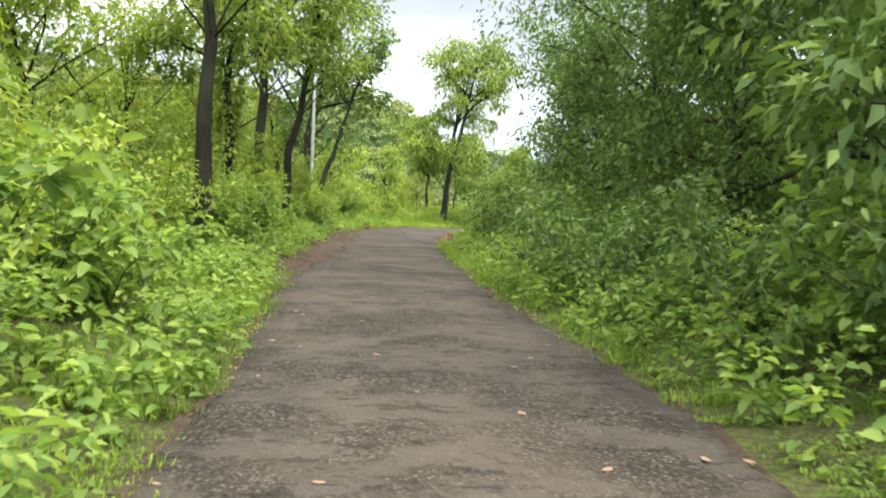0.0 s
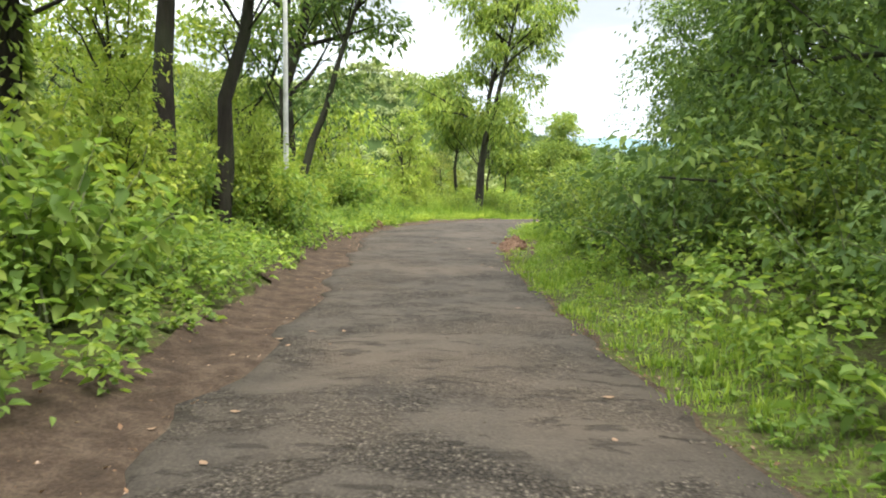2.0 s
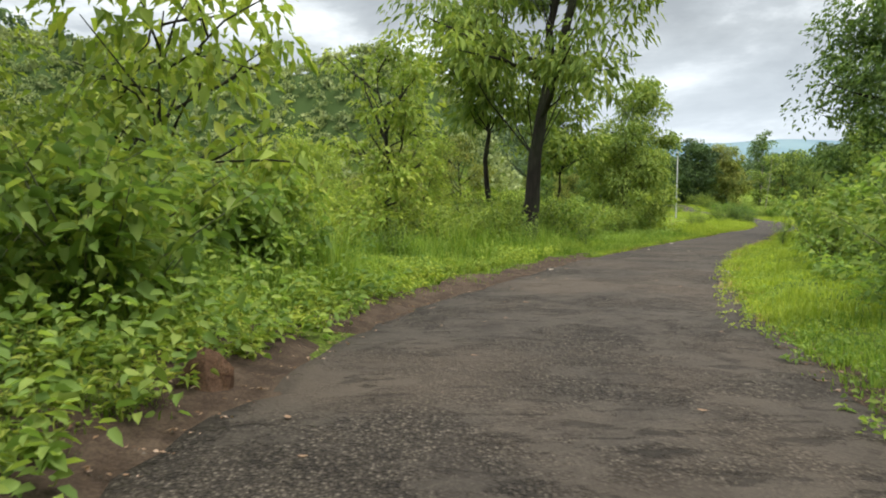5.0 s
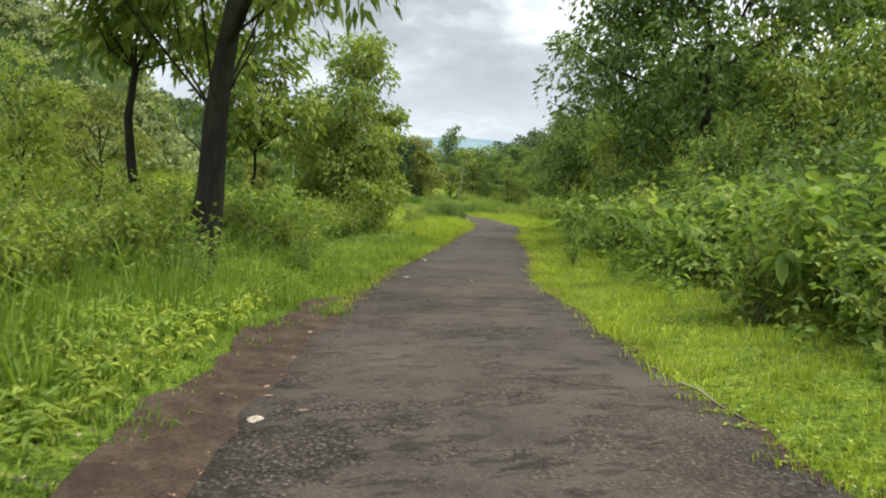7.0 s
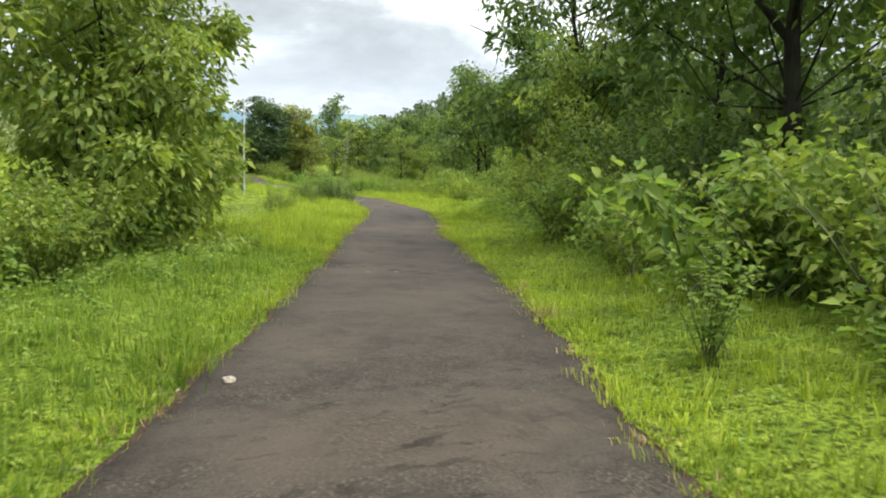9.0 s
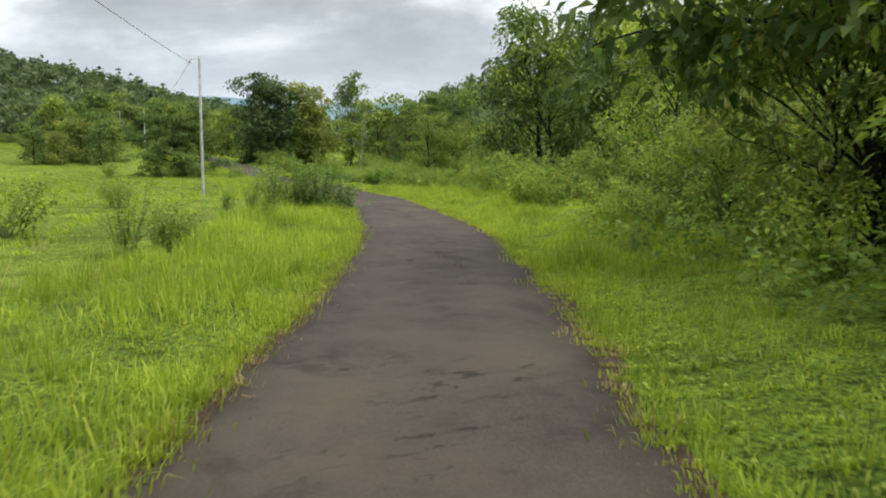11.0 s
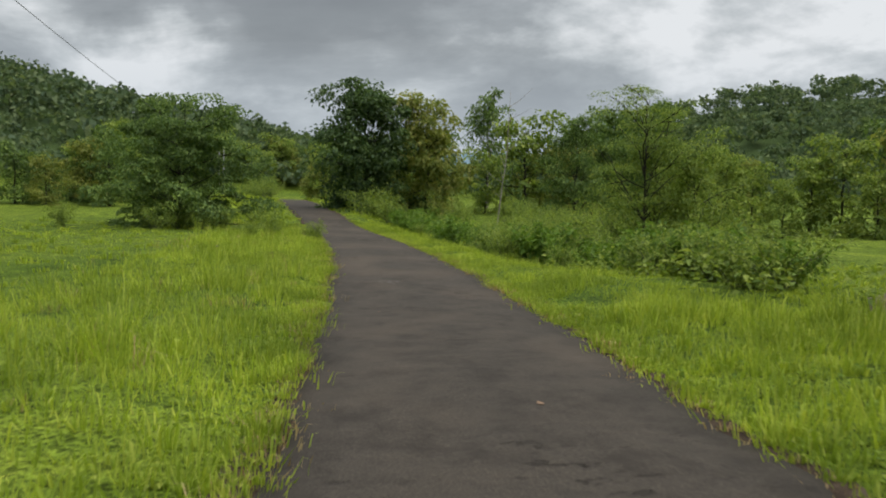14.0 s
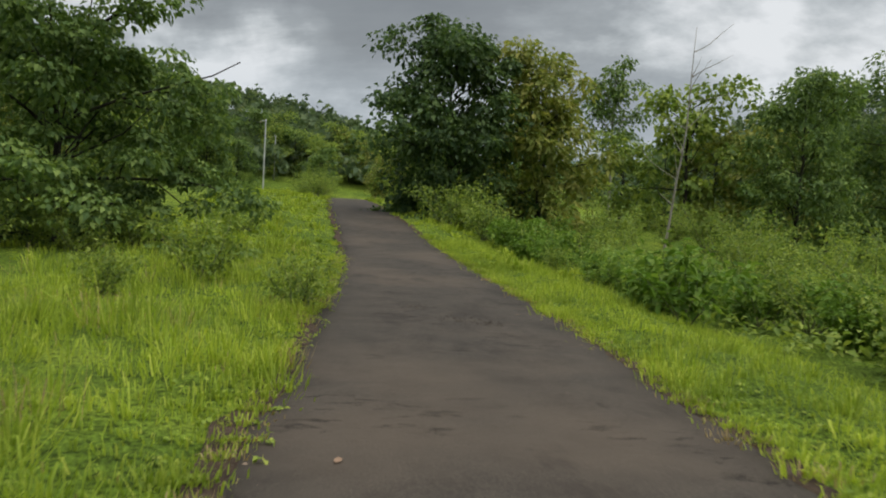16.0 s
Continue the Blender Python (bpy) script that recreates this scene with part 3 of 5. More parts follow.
def build_road():
    y = ROAD[:, 1]
    left, right = -ROAD[:, 3] + ragged(y, 1, 0.06), ROAD[:, 4] + ragged(y, 2, 0.06)
    # broken edge on the bend
    eaten = smooth01(12, 18, y) * (1 - smooth01(28, 34, y))
    left = left + eaten * 0.09 * (1.2 + np.sin(y * 1.9) + 0.6 * np.sin(y * 5.3 + 1) + 0.3 * np.sin(y * 13.1))

    def lift(R, X, Y, off):
        z = R[:, 2:3] + 0.03 - 0.012 * off**2
        pit = wobble(X, Y, 1.15) * wobble(X + 9, Y, 0.5)
        rough = 0.012 * wobble(X, Y, 3.1) + 0.006 * wobble(X, Y, 9.0)
        return z + rough - 0.03 * smooth01(0.35, 0.7, pit)

    V, F = strip(left, right, 22, lift, -30, 250)
    # the broken thickness of the asphalt along both edges
    n = len(V) // 22
    lip = np.concatenate([V[0::22] + 0.045 * unit(V[0::22] - V[1::22]), V[21::22] + 0.045 * unit(V[21::22] - V[20::22])]) - [0, 0, 0.06]
    k = np.arange(n - 1)
    F = np.concatenate([F, np.stack([22 * n + k, 22 * n + k + 1, k * 22 + 22, k * 22], -1), np.stack([k * 22 + 43, 23 * n + k + 1, 23 * n + k, k * 22 + 21], -1)])
    surface = mesh_np("road", np.concatenate([V, lip]), F, ASPHALT, True)
    surface.attributes.new("across", "FLOAT", "POINT").data.foreach_set("value", np.concatenate([np.tile(np.linspace(-1, 1, 22), n), np.full(2 * n, 0.75)]).astype(np.float32))
    tagged(new("road", surface), "narrow worn brown-grey asphalt lane with broken edges", "road", kind="structure")
    for side, name in ((-1, "road_shoulder"), (1, "road_shoulder")):
        edge = left if side < 0 else right
        wide = 0.06 + 0.05 * ragged(y, 5 + side, 1.0) * (1 - 0.6 * smooth01(44, 52, y))
        wide = wide + 0.14 * smooth01(62, 68, y)
        if side < 0:
            wide = wide + 0.8 * smooth01(9, 15, y) * (1 - smooth01(30, 36, y)) + 0.5 * smooth01(29, 33, y) * (1 - smooth01(45, 51, y))
        else:
            wide = wide + 0.5 * smooth01(22, 26, y) * (1 - smooth01(31, 36, y))
        inner, outer = edge - side * 0.12, edge + side * np.maximum(wide, 0.05)
        if side > 0:
            lo, hi = inner, outer
        else:
            lo, hi = outer, inner

        def lie(R, X, Y, off):
            z = ground_z(X, Y)
            road = R[:, 2:3] + 0.018 - 0.012 * off**2
            rim = np.abs(np.interp(R[:, 1], y, edge))[:, None]
            under = road - 0.024 + 0.3 * np.maximum(np.abs(off) - rim + 0.02, 0)
            return np.minimum(np.maximum(z + 0.055, np.minimum(road, z + 0.09)) + 0.012 * wobble(X, Y, 7.0), under)

        V, F = strip(lo, hi, 9, lie, -30, 180)
        tagged(new(name, mesh_np(name, V, F, DIRT, True)), "dark brown gravel and soil along the asphalt edge", "shoulder", kind="structure")


build_road()


# ---- trees and shrubs ----
def bent(start, way, length, rng, n=6, wander=0.12, lift=0.0):
    """A wandering branch: points from start along way."""
    pts, d = [np.asarray(start, float)], unit(np.asarray(way, float))
    for _ in range(n):
        d = unit(d + rng.normal(0, wander, 3) + np.array([0, 0, lift]))
        pts.append(pts[-1] + d * length / n)
    return np.array(pts)


def tree_meshes(seed, height, reach, girth, clear, count, leaf, leafmat, bark=None, limbs=9, lean=(0, 0), flat=0.75, gather=0.3, droop=0.1, low=0.0, fork=0.0, slim=0.5, twigs=True, fill=16, full=0.62):
    """Trunk with limbs, and crown: height and reach in metres, girth the trunk's breadth, clear the bare share of the height,
    count leaves of the given length, gather the breadth of a clump, low how far branches hang, fork a second stem,
    fill the clumps that close the crown's outline, full how closely it is set."""
    rng = np.random.default_rng(seed)
    top = np.array([lean[0], lean[1], height * 0.86])
    n = 9
    t = np.linspace(0, 1, n)
    trunk = t[:, None] * top + np.concatenate([[[0, 0, 0]], rng.normal(0, 0.035 * height ** 0.5, (n - 1, 3)) * [1, 1, 0]]) * (t[:, None] ** 0.5)
    trunk[0, 2] = -0.25
    flare = 1 + 0.5 * np.exp(-t * 14)
    chunks = [tube(trunk, girth / 2 * (1 - 0.8 * t) * flare, 9)]
    tips, boughs = [], []
    stems = [(trunk, girth / 2)]
    if fork:
        b = trunk[3] * 0.5 + trunk[4] * 0.5
        second = bent(b, (fork, rng.normal(0, 0.3), 1.5), height * 0.6, rng, 7, 0.08, 0.05)
        boughs.append([tube(second, np.linspace(girth * 0.33, 0.03, 8), 8)])
        stems.append((second, girth * 0.35))
    turn = rng.uniform(0, 6.28)
    for k in range(limbs):
        path, r = stems[k % len(stems)]
        u = clear + (0.98 - clear) * ((k + rng.uniform(0.1, 0.9)) / limbs)
        if k % len(stems):
            u = max(0.3, u)
        pos = np.array([np.interp(u, np.linspace(0, 1, len(path)), path[:, a]) for a in range(3)])
        turn += 2.4 + rng.normal(0, 0.35)
        rise = rng.uniform(0.05, 0.55) + 0.5 * u - low * (1 - u)
        long = reach * rng.uniform(0.6, 1.1) * (1.1 - 0.55 * max(0, u - 0.5))
        arm = bent(pos, (np.cos(turn), np.sin(turn), rise), long, rng, 6, 0.14, 0.03 - 0.08 * low)
        bough = [tube(arm, np.linspace(max(0.02, r * (0.5 - 0.25 * u)), 0.012, 7), 5 if twigs else 3)]
        tips.append(arm[-1])
        tips.append(arm[4])
        for q in range(3):
            base = arm[2 + q]
            sub = bent(base, unit(arm[-1] - arm[0]) + rng.normal(0, 0.75, 3), long * rng.uniform(0.3, 0.6), rng, 4, 0.16, -0.02)
            if twigs and q < 2:
                bough.append(tube(sub, np.linspace(0.022, 0.006, 5), 3))
            tips += [sub[-1], sub[2] + rng.normal(0, 0.1, 3)]
        boughs.append(bough)
    z0 = height * max(clear, 0.12 - 0.1 * low)
    lump = rng.uniform(0, 6, 3)
    for k in range(fill):
        u = (k + rng.uniform(0, 1)) / fill
        a = 2.4 * k + rng.normal(0, 0.3)
        girdle = reach * max(0.15, 1 - u ** 2.4) ** 0.5 * (0.6 + 0.4 * min(1, u / 0.3)) * (0.88 + 0.16 * np.sin(2 * a + lump[0]) + 0.1 * np.sin(5 * a + lump[1] + 4 * u))
        c = np.array([np.cos(a) * girdle * 0.8 + lean[0] * u, np.sin(a) * girdle * 0.8 + lean[1] * u, z0 + (height * 0.95 - z0) * u])
        root = trunk[min(n - 1, int(max(0.06, 0.9 * clear, c[2] / height - 0.25) * n))]
        mid = (root + c) / 2 + rng.normal(0, 0.08, 3) * reach
        chunks.append(tube(np.array([root, mid, c]), [0.03, 0.02, 0.008], 3))
        tips += [c, c * [0.72, 0.72, 1] + rng.normal(0, 0.08, 3) * reach, (mid + c) / 2 + rng.normal(0, 0.1, 3)]
    tips = np.array(tips)
    tips = tips[rng.uniform(0, 1, len(tips)) < full]
    # leaves shingle over rounded clumps at the twig ends, thicker above than below
    r = gather * reach
    per = rng.integers(0, len(tips), count)
    weight = rng.uniform(0.5, 1.3, len(tips))
    d = unit(rng.normal(0, 1, (count, 3)))
    d[:, 2] = np.where(rng.uniform(0, 1, count) < 0.45, np.abs(d[:, 2]), d[:, 2])
    rad = r * weight[per] * rng.uniform(0.05, 1, count) ** 0.33
    pos = tips[per] + d * rad[:, None] * [1, 1, flat]
    pos[:, 2] = np.maximum(pos[:, 2], 0.12)
    way = d * [0.9, 0.9, 0.3] + rng.normal(0, 0.45, (count, 3)) + [0, 0, -0.3 - droop]
    size = leaf * rng.uniform(0.55, 1.3, count)
    V, F = leaves(pos, way, size, size * slim, rng, droop=0.2 + droop * 0.3, face=d + [0, 0, 0.7])
    if not twigs:
        chunks, boughs = sum(boughs, chunks), []
    return mesh_np("trunk", *joined(chunks), bark or BARK, True), mesh_np("crown", V, F, leafmat), [mesh_np("limb", *joined(b), bark or BARK, True) for b in boughs]


def make_tree(x, y, meshes, label, group="", turn=0.0, size=1.0, name="tree"):
    root = new(name)
    root.matrix_basis = pose(x, y, gz(x, y), 0, 0, turn) @ Matrix.Scale(size, 4)
    tagged(root, label, "tree", group)
    trunk = part("trunk", meshes[0], root)
    part("crown", meshes[1], root)
    for limb in meshes[2]:
        part("limb", limb, trunk)
    return root


def stand(places, meshes, label, group, seed, scale=(0.85, 1.15), category="tree", name="tree"):
    """Several plants of one kind, each turned and sized on its own; places of x, y and size."""
    rng = np.random.default_rng(seed)
    for x, y, k in places:
        ob = make_tree(x, y, meshes, label, group, rng.uniform(0, 360), k * rng.uniform(*scale), name)
        tagged(ob, category=category)


def shrub_meshes(seed, height, reach, count, leaf, leafmat, stems=7, slim=0.5, droop=0.25, bark=None, up=1.3, shape=leaves):
    rng = np.random.default_rng(seed)
    chunks, pos, way = [], [], []
    for k in range(stems):
        a = rng.uniform(0, 6.28)
        st = bent(rng.normal(0, 0.1 * reach, 3) * [1, 1, 0] - [0, 0, 0.05], (np.cos(a), np.sin(a), up * rng.uniform(0.6, 1.6)), np.hypot(height, reach) * rng.uniform(0.6, 1.0), rng, 6, 0.12, -0.03)
        st[:, 2] *= height / max(height, st[:, 2].max())
        chunks.append(tube(st[::3], np.linspace(0.008 + 0.005 * height, 0.003, 3), 3))
        n = count // stems
        u = rng.uniform(0.12, 1, n) ** 0.7
        on = np.stack([np.interp(u, np.linspace(0, 1, 7), st[:, q]) for q in range(3)], -1)
        d = unit(rng.normal(0, 1, (n, 3)) * [1, 1, 0.7])
        pos.append(on + d * rng.uniform(0, 0.22 * reach, n)[:, None])
        way.append(d + [0, 0, 0.25 - droop])
    pos, way = np.concatenate(pos), np.concatenate(way)
    pos[:, 2] = np.maximum(pos[:, 2], 0.03)
    size = leaf * rng.uniform(0.55, 1.3, len(pos))
    V, F = shape(pos, way, size, size * slim, rng, droop=droop)
    return mesh_np("woody_base", *joined(chunks), bark or STEM, True), mesh_np("foliage", V, F, leafmat)


def make_shrub(x, y, meshes, label, group, turn, size, name="shrub"):
    root = new(name)
    root.matrix_basis = pose(x, y, gz(x, y), 0, 0, turn) @ Matrix.Scale(size, 4)
    tagged(root, label, "shrub", group)
    part("woody_base", meshes[0], root)
    part("foliage", meshes[1], root)


def belt(y0, y1, o0, o1, count, kinds, size, label, group, seed, name="shrub"):
    """Shrubs along the road: between two of its y, and two offsets from its middle."""
    rng = np.random.default_rng(seed)
    for k in range(count):
        y = y0 + (y1 - y0) * (k + rng.uniform(0, 1)) / count
        x, yy, _ = on_road(y, o0 + (o1 - o0) * rng.uniform(0, 1) ** 0.9)
        make_shrub(float(x), float(yy), kinds[rng.integers(len(kinds))], label, group, rng.uniform(0, 360), rng.uniform(*size), name)


# big trees whose trunks stand out
make_tree(-4.2, 13.0, tree_meshes(11, 11, 3.2, 0.3, 0.45, 6500, 0.19, LEAF_MID, lean=(0.2, 0), fill=8), "tall straight tree with a bare dark trunk beside the lane", "roadside trees")
make_tree(-5.3, 18.3, tree_meshes(12, 10.5, 3.0, 0.27, 0.36, 6500, 0.19, LEAF_MID, lean=(-0.1, 0.3), fill=8), "tall dark tree whose trunk is wrapped in creepers", "roadside trees")
make_tree(-5.8, 23.4, tree_meshes(13, 11.5, 3.4, 0.38, 0.45, 6500, 0.19, LEAF_MID, lean=(-0.1, 0), fill=8), "thick straight tree with a bare dark trunk in the undergrowth", "roadside trees")
make_tree(-5.3, 24.4, tree_meshes(14, 10.5, 3.0, 0.3, 0.45, 6500, 0.19, LEAF_MID, lean=(1.3, 0.3), fill=8), "slim dark tree that leans over the undergrowth", "roadside trees")
make_tree(-6.0, 33.4, tree_meshes(15, 10.0, 3.4, 0.5, 0.3, 6500, 0.22, LEAF_DARK, lean=(-0.3, 0.2), fork=0.5, fill=8), "dark multi-stemmed tree behind the street pole", "roadside trees")
make_tree(-5.75, 32.2, tree_meshes(27, 8.2, 1.5, 0.26, 0.72, 1900, 0.2, LEAF_DARK, limbs=7, lean=(2.6, 0.1), fill=5), "bare dark stem slanting over the bend, leafy at its tip", "roadside trees")
make_tree(-7.6, 35.0, tree_meshes(16, 6.5, 2.4, 0.18, 0.35, 2600, 0.22, LEAF_MID, lean=(-0.8, 0), fork=1.2, fill=3), "slender forked tree with thin dark limbs", "roadside trees")
make_tree(-0.3, 50.4, tree_meshes(17, 11.5, 3.9, 0.46, 0.34, 10500, 0.27, LEAF_MID, limbs=15, lean=(1.3, 0.3), fork=0.7, droop=0.4, slim=0.36, gather=0.24, fill=12), "large dark-trunked tree with drooping leaf sprays on the bend", "roadside trees")
make_tree(-1.1, 53.0, tree_meshes(18, 8.0, 2.2, 0.22, 0.5, 4200, 0.27, LEAF_MID, lean=(-0.8, 0.2), droop=0.35, slim=0.4, fill=9), "younger slim tree beside the large one on the bend", "roadside trees")
make_tree(-5.9, 38.4, tree_meshes(19, 3.8, 1.75, 0.09, 0.2, 1300, 0.22, LEAF_LIGHT, limbs=11, gather=0.34, droop=0.3, slim=0.52, fill=9, low=0.3), "small tree with large limp leaves hanging over the scrub", "roadside trees")
make_tree(0.5, 59.4, tree_meshes(20, 6.4, 2.4, 0.16, 0.45, 2600, 0.24, LEAF_MID, lean=(0.3, 0), fork=0.8, fill=5), "slender tree with dark bare stem and thin crown", "roadside trees")
make_tree(1.5, 60.4, tree_meshes(24, 5.6, 2.0, 0.13, 0.5, 2000, 0.24, LEAF_MID, lean=(0.7, 0), fill=5), "slender tree with dark bare stem and thin crown", "roadside trees")

make_tree(-3.6, 45.2, tree_meshes(25, 4.7, 1.45, 0.11, 0.25, 2400, 0.16, LEAF_LIGHT, lean=(-0.3, 0), fill=10), "young light-green tree with a thin dark stem on the bend", "roadside trees")

# closed wood along the first stretch
WOOD_A = tree_meshes(21, 11.0, 4.6, 0.3, 0.12, 24000, 0.165, LEAF_DARK, limbs=15, low=0.35, gather=0.24, fill=26, full=0.8)
WOOD_B = tree_meshes(22, 11.8, 4.7, 0.32, 0.14, 24000, 0.165, LEAF_DARK, limbs=15, low=0.3, gather=0.24, fill=26, full=0.8)
stand([(6.4, 5.5, 1.0), (6.2, 16.5, 0.95), (5.6, 27.2, 0.86)], WOOD_A, "dense dark-green tree with low hanging branches over the lane", "wood by the lane", 31, (0.95, 1.05))
stand([(6.8, 11.0, 1.0), (5.8, 22.0, 0.95), (6.2, 32.3, 0.62)], WOOD_B, "leafy green tree in the closed wood by the lane", "wood by the lane", 32, (0.95, 1.05))

# light-leaved young trees
YOUNG_A = tree_meshes(41, 5.0, 1.9, 0.11, 0.15, 5600, 0.135, LEAF_LIGHT, limbs=9, gather=0.3, fill=10)
YOUNG_B = tree_meshes(42, 5.5, 2.1, 0.12, 0.18, 6000, 0.135, LEAF_LIGHT, limbs=10, gather=0.28, fill=10)
YOUNG_C = tree_meshes(43, 4.2, 1.9, 0.1, 0.08, 5600, 0.135, LEAF_OLIVE, limbs=10, gather=0.3, fill=10)
YOUNG_D = tree_meshes(44, 5.2, 2.0, 0.11, 0.1, 6000, 0.135, LEAF_MID, limbs=10, gather=0.28, fill=12)
stand([(12.0, 47.5, 0.95), (13.5, 52.0, 0.95), (11.6, 52.2, 0.66), (17.2, 65.0, 0.9), (36.0, 113.6, 0.9), (37.4, 113.2, 0.78)], YOUNG_D, "young mid-green tree with a bushy crown", "scrub trees", 41)
stand([(-7.5, 3.5, 1.2), (-8.5, 9.5, 1.3), (-9.0, 16, 1.3), (-10.5, 24, 0.9), (-8.6, 27.5, 1.15), (-8.2, 37.0, 0.95), (-9.5, 30, 0.8), (-8.2, 33, 0.66), (-4.9, 25.4, 0.5), (-5.4, 21.0, 0.45), (-9.0, 42.5, 0.42), (-11, 47, 0.5), (-3.6, 56.5, 0.8)], YOUNG_A, "young light-green tree in the roadside scrub", "scrub trees", 33)
stand([(-6.5, 7.5, 1.1), (-8.4, 20, 1.0), (-10, 39, 0.42), (-6.8, 50.5, 0.5), (-8, 58, 0.55), (26.0, 78.5, 1.0), (27.6, 75.0, 1.1)], YOUNG_B, "young green tree with a thin stem in the scrub", "scrub trees", 34)
stand([(-3.9, 47.2, 0.6), (-7.5, 53.5, 0.5), (-15, 49, 0.5), (-13, 60, 0.55), (-2.4, 62, 0.8), (19.5, 69.0, 0.9), (23.2, 74.0, 0.75), (-18, 57, 0.6)], YOUNG_C, "bushy olive-green young tree in the scrub", "scrub trees", 35)

# second stretch: the leafy tree left of the lane, the tall ones right of it
make_tree(5.8, 65.1, tree_meshes(51, 7.0, 2.5, 0.16, 0.06, 13000, 0.185, LEAF_MID, limbs=12, gather=0.28, low=0.3), "leafy young tree with a rounded crown beside the meadow", "roadside trees")
make_tree(4.8, 62.0, tree_meshes(52, 4.4, 2.0, 0.1, 0.05, 9000, 0.16, LEAF_MID, limbs=12, gather=0.32, low=0.4), "low rounded leafy tree beside the lane", "roadside trees")
make_tree(15.5, 57.3, tree_meshes(53, 11.0, 4.8, 0.38, 0.33, 16000, 0.225, LEAF_DARK, limbs=13, gather=0.24, lean=(-0.6, 0), fill=20, full=0.95), "tall spreading tree with a dark trunk above the scrub", "roadside trees")
make_tree(20.0, 50.5, tree_meshes(54, 11.5, 5.2, 0.34, 0.1, 15000, 0.26, LEAF_DARK, limbs=14, gather=0.26, fill=24, full=0.95), "tall dense dark-green tree above the scrub", "roadside trees")
make_tree(19.9, 68.8, tree_meshes(55, 9.8, 3.9, 0.3, 0.22, 9000, 0.27, LEAF_DARK, limbs=13, gather=0.25, fill=18), "tall spreading dark-green tree above the low bank", "roadside trees")

make_tree(31.3, 91.6, tree_meshes(56, 6.4, 2.8, 0.17, 0.35, 1800, 0.2, LEAF_MID, lean=(-0.8, 0), fork=-0.9, fill=3), "slender tree with bare dark limbs above the bank", "trees by the meadow")

# trees by the meadow
MEADOW_A = tree_meshes(61, 9.2, 3.5, 0.3, 0.05, 10500, 0.25, LEAF_DARK, limbs=14, gather=0.26, low=0.4, fill=24)
MEADOW_B = tree_meshes(62, 9.8, 3.5, 0.28, 0.05, 10000, 0.26, LEAF_DARK, limbs=14, gather=0.26, low=0.4, fill=24)
stand([(31.5, 93.5, 1.0), (38.5, 90, 1.05)], MEADOW_A, "broad leafy green tree by the meadow", "trees by the meadow", 36, (0.95, 1.05))
stand([(32.4, 87.4, 1.0), (36.5, 81, 1.1), (26.5, 67.0, 0.85), (45.0, 137.5, 0.8), (51.0, 138.0, 0.95)], MEADOW_B, "tall dark-green tree by the meadow", "trees by the meadow", 37, (0.95, 1.05))

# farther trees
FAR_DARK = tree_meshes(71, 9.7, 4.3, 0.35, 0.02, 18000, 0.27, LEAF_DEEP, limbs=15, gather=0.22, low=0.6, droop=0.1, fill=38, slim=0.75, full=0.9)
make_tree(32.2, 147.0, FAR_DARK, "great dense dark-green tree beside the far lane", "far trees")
make_tree(37.2, 147.5, tree_meshes(72, 9.2, 3.4, 0.3, 0.02, 8000, 0.36, LEAF_OLIVE, limbs=14, gather=0.27, low=0.5, fill=22), "olive-green tree beside the great dark one", "far trees")
make_tree(49.0, 165.5, tree_meshes(73, 13.0, 2.5, 0.26, 0.42, 3200, 0.34, LEAF_DARK, BARK_PALE, limbs=11, gather=0.36, fill=8), "tall thin tree with a pale stem and small crown", "far trees")
make_tree(35.1, 112.8, tree_meshes(74, 6.5, 2.1, 0.1, 0.3, 9000, 0.085, LEAF_MID, limbs=11, gather=0.26, flat=0.3, slim=0.34, fill=10), "feathery light-green tree with flat leaf sprays", "far trees")
FAR_A = tree_meshes(75, 7.2, 3.0, 0.22, 0.03, 2800, 0.275, LEAF_DARK, limbs=10, gather=0.28, low=0.4, twigs=False, fill=12, slim=0.8)
FAR_B = tree_meshes(76, 6.8, 2.9, 0.22, 0.03, 2800, 0.275, LEAF_MID, limbs=10, gather=0.28, low=0.4, twigs=False, fill=12, slim=0.8)
FAR_C = tree_meshes(77, 6.2, 2.7, 0.2, 0.04, 2800, 0.275, LEAF_OLIVE, limbs=10, gather=0.28, low=0.4, twigs=False, fill=12, slim=0.8)
LEFT_BIG = tree_meshes(78, 5.2, 3.7, 0.24, 0.04, 30000, 0.14, LEAF_DARK, limbs=16, gather=0.17, flat=0.55, low=0.5, fill=30, slim=0.7, full=0.8)
stand([(19.4, 127.6, 1.0)], LEFT_BIG, "broad low-branched green tree in the meadow", "meadow trees", 38, (0.98, 1.05))


stand([(10.0, 14.5, 1.3), (10.0, 27, 1.2), (9.6, 3.0, 1.3), (9.8, 21, 1.3)], FAR_A, "dark-green tree deeper in the closed wood", "wood by the lane", 39)
stand([(22.5, 59, 1.6), (19.6, 62.6, 1.3), (25, 54, 1.7), (17.5, 46.0, 1.4)], FAR_A, "dense dark-green tree behind the roadside trees", "roadside trees", 40)


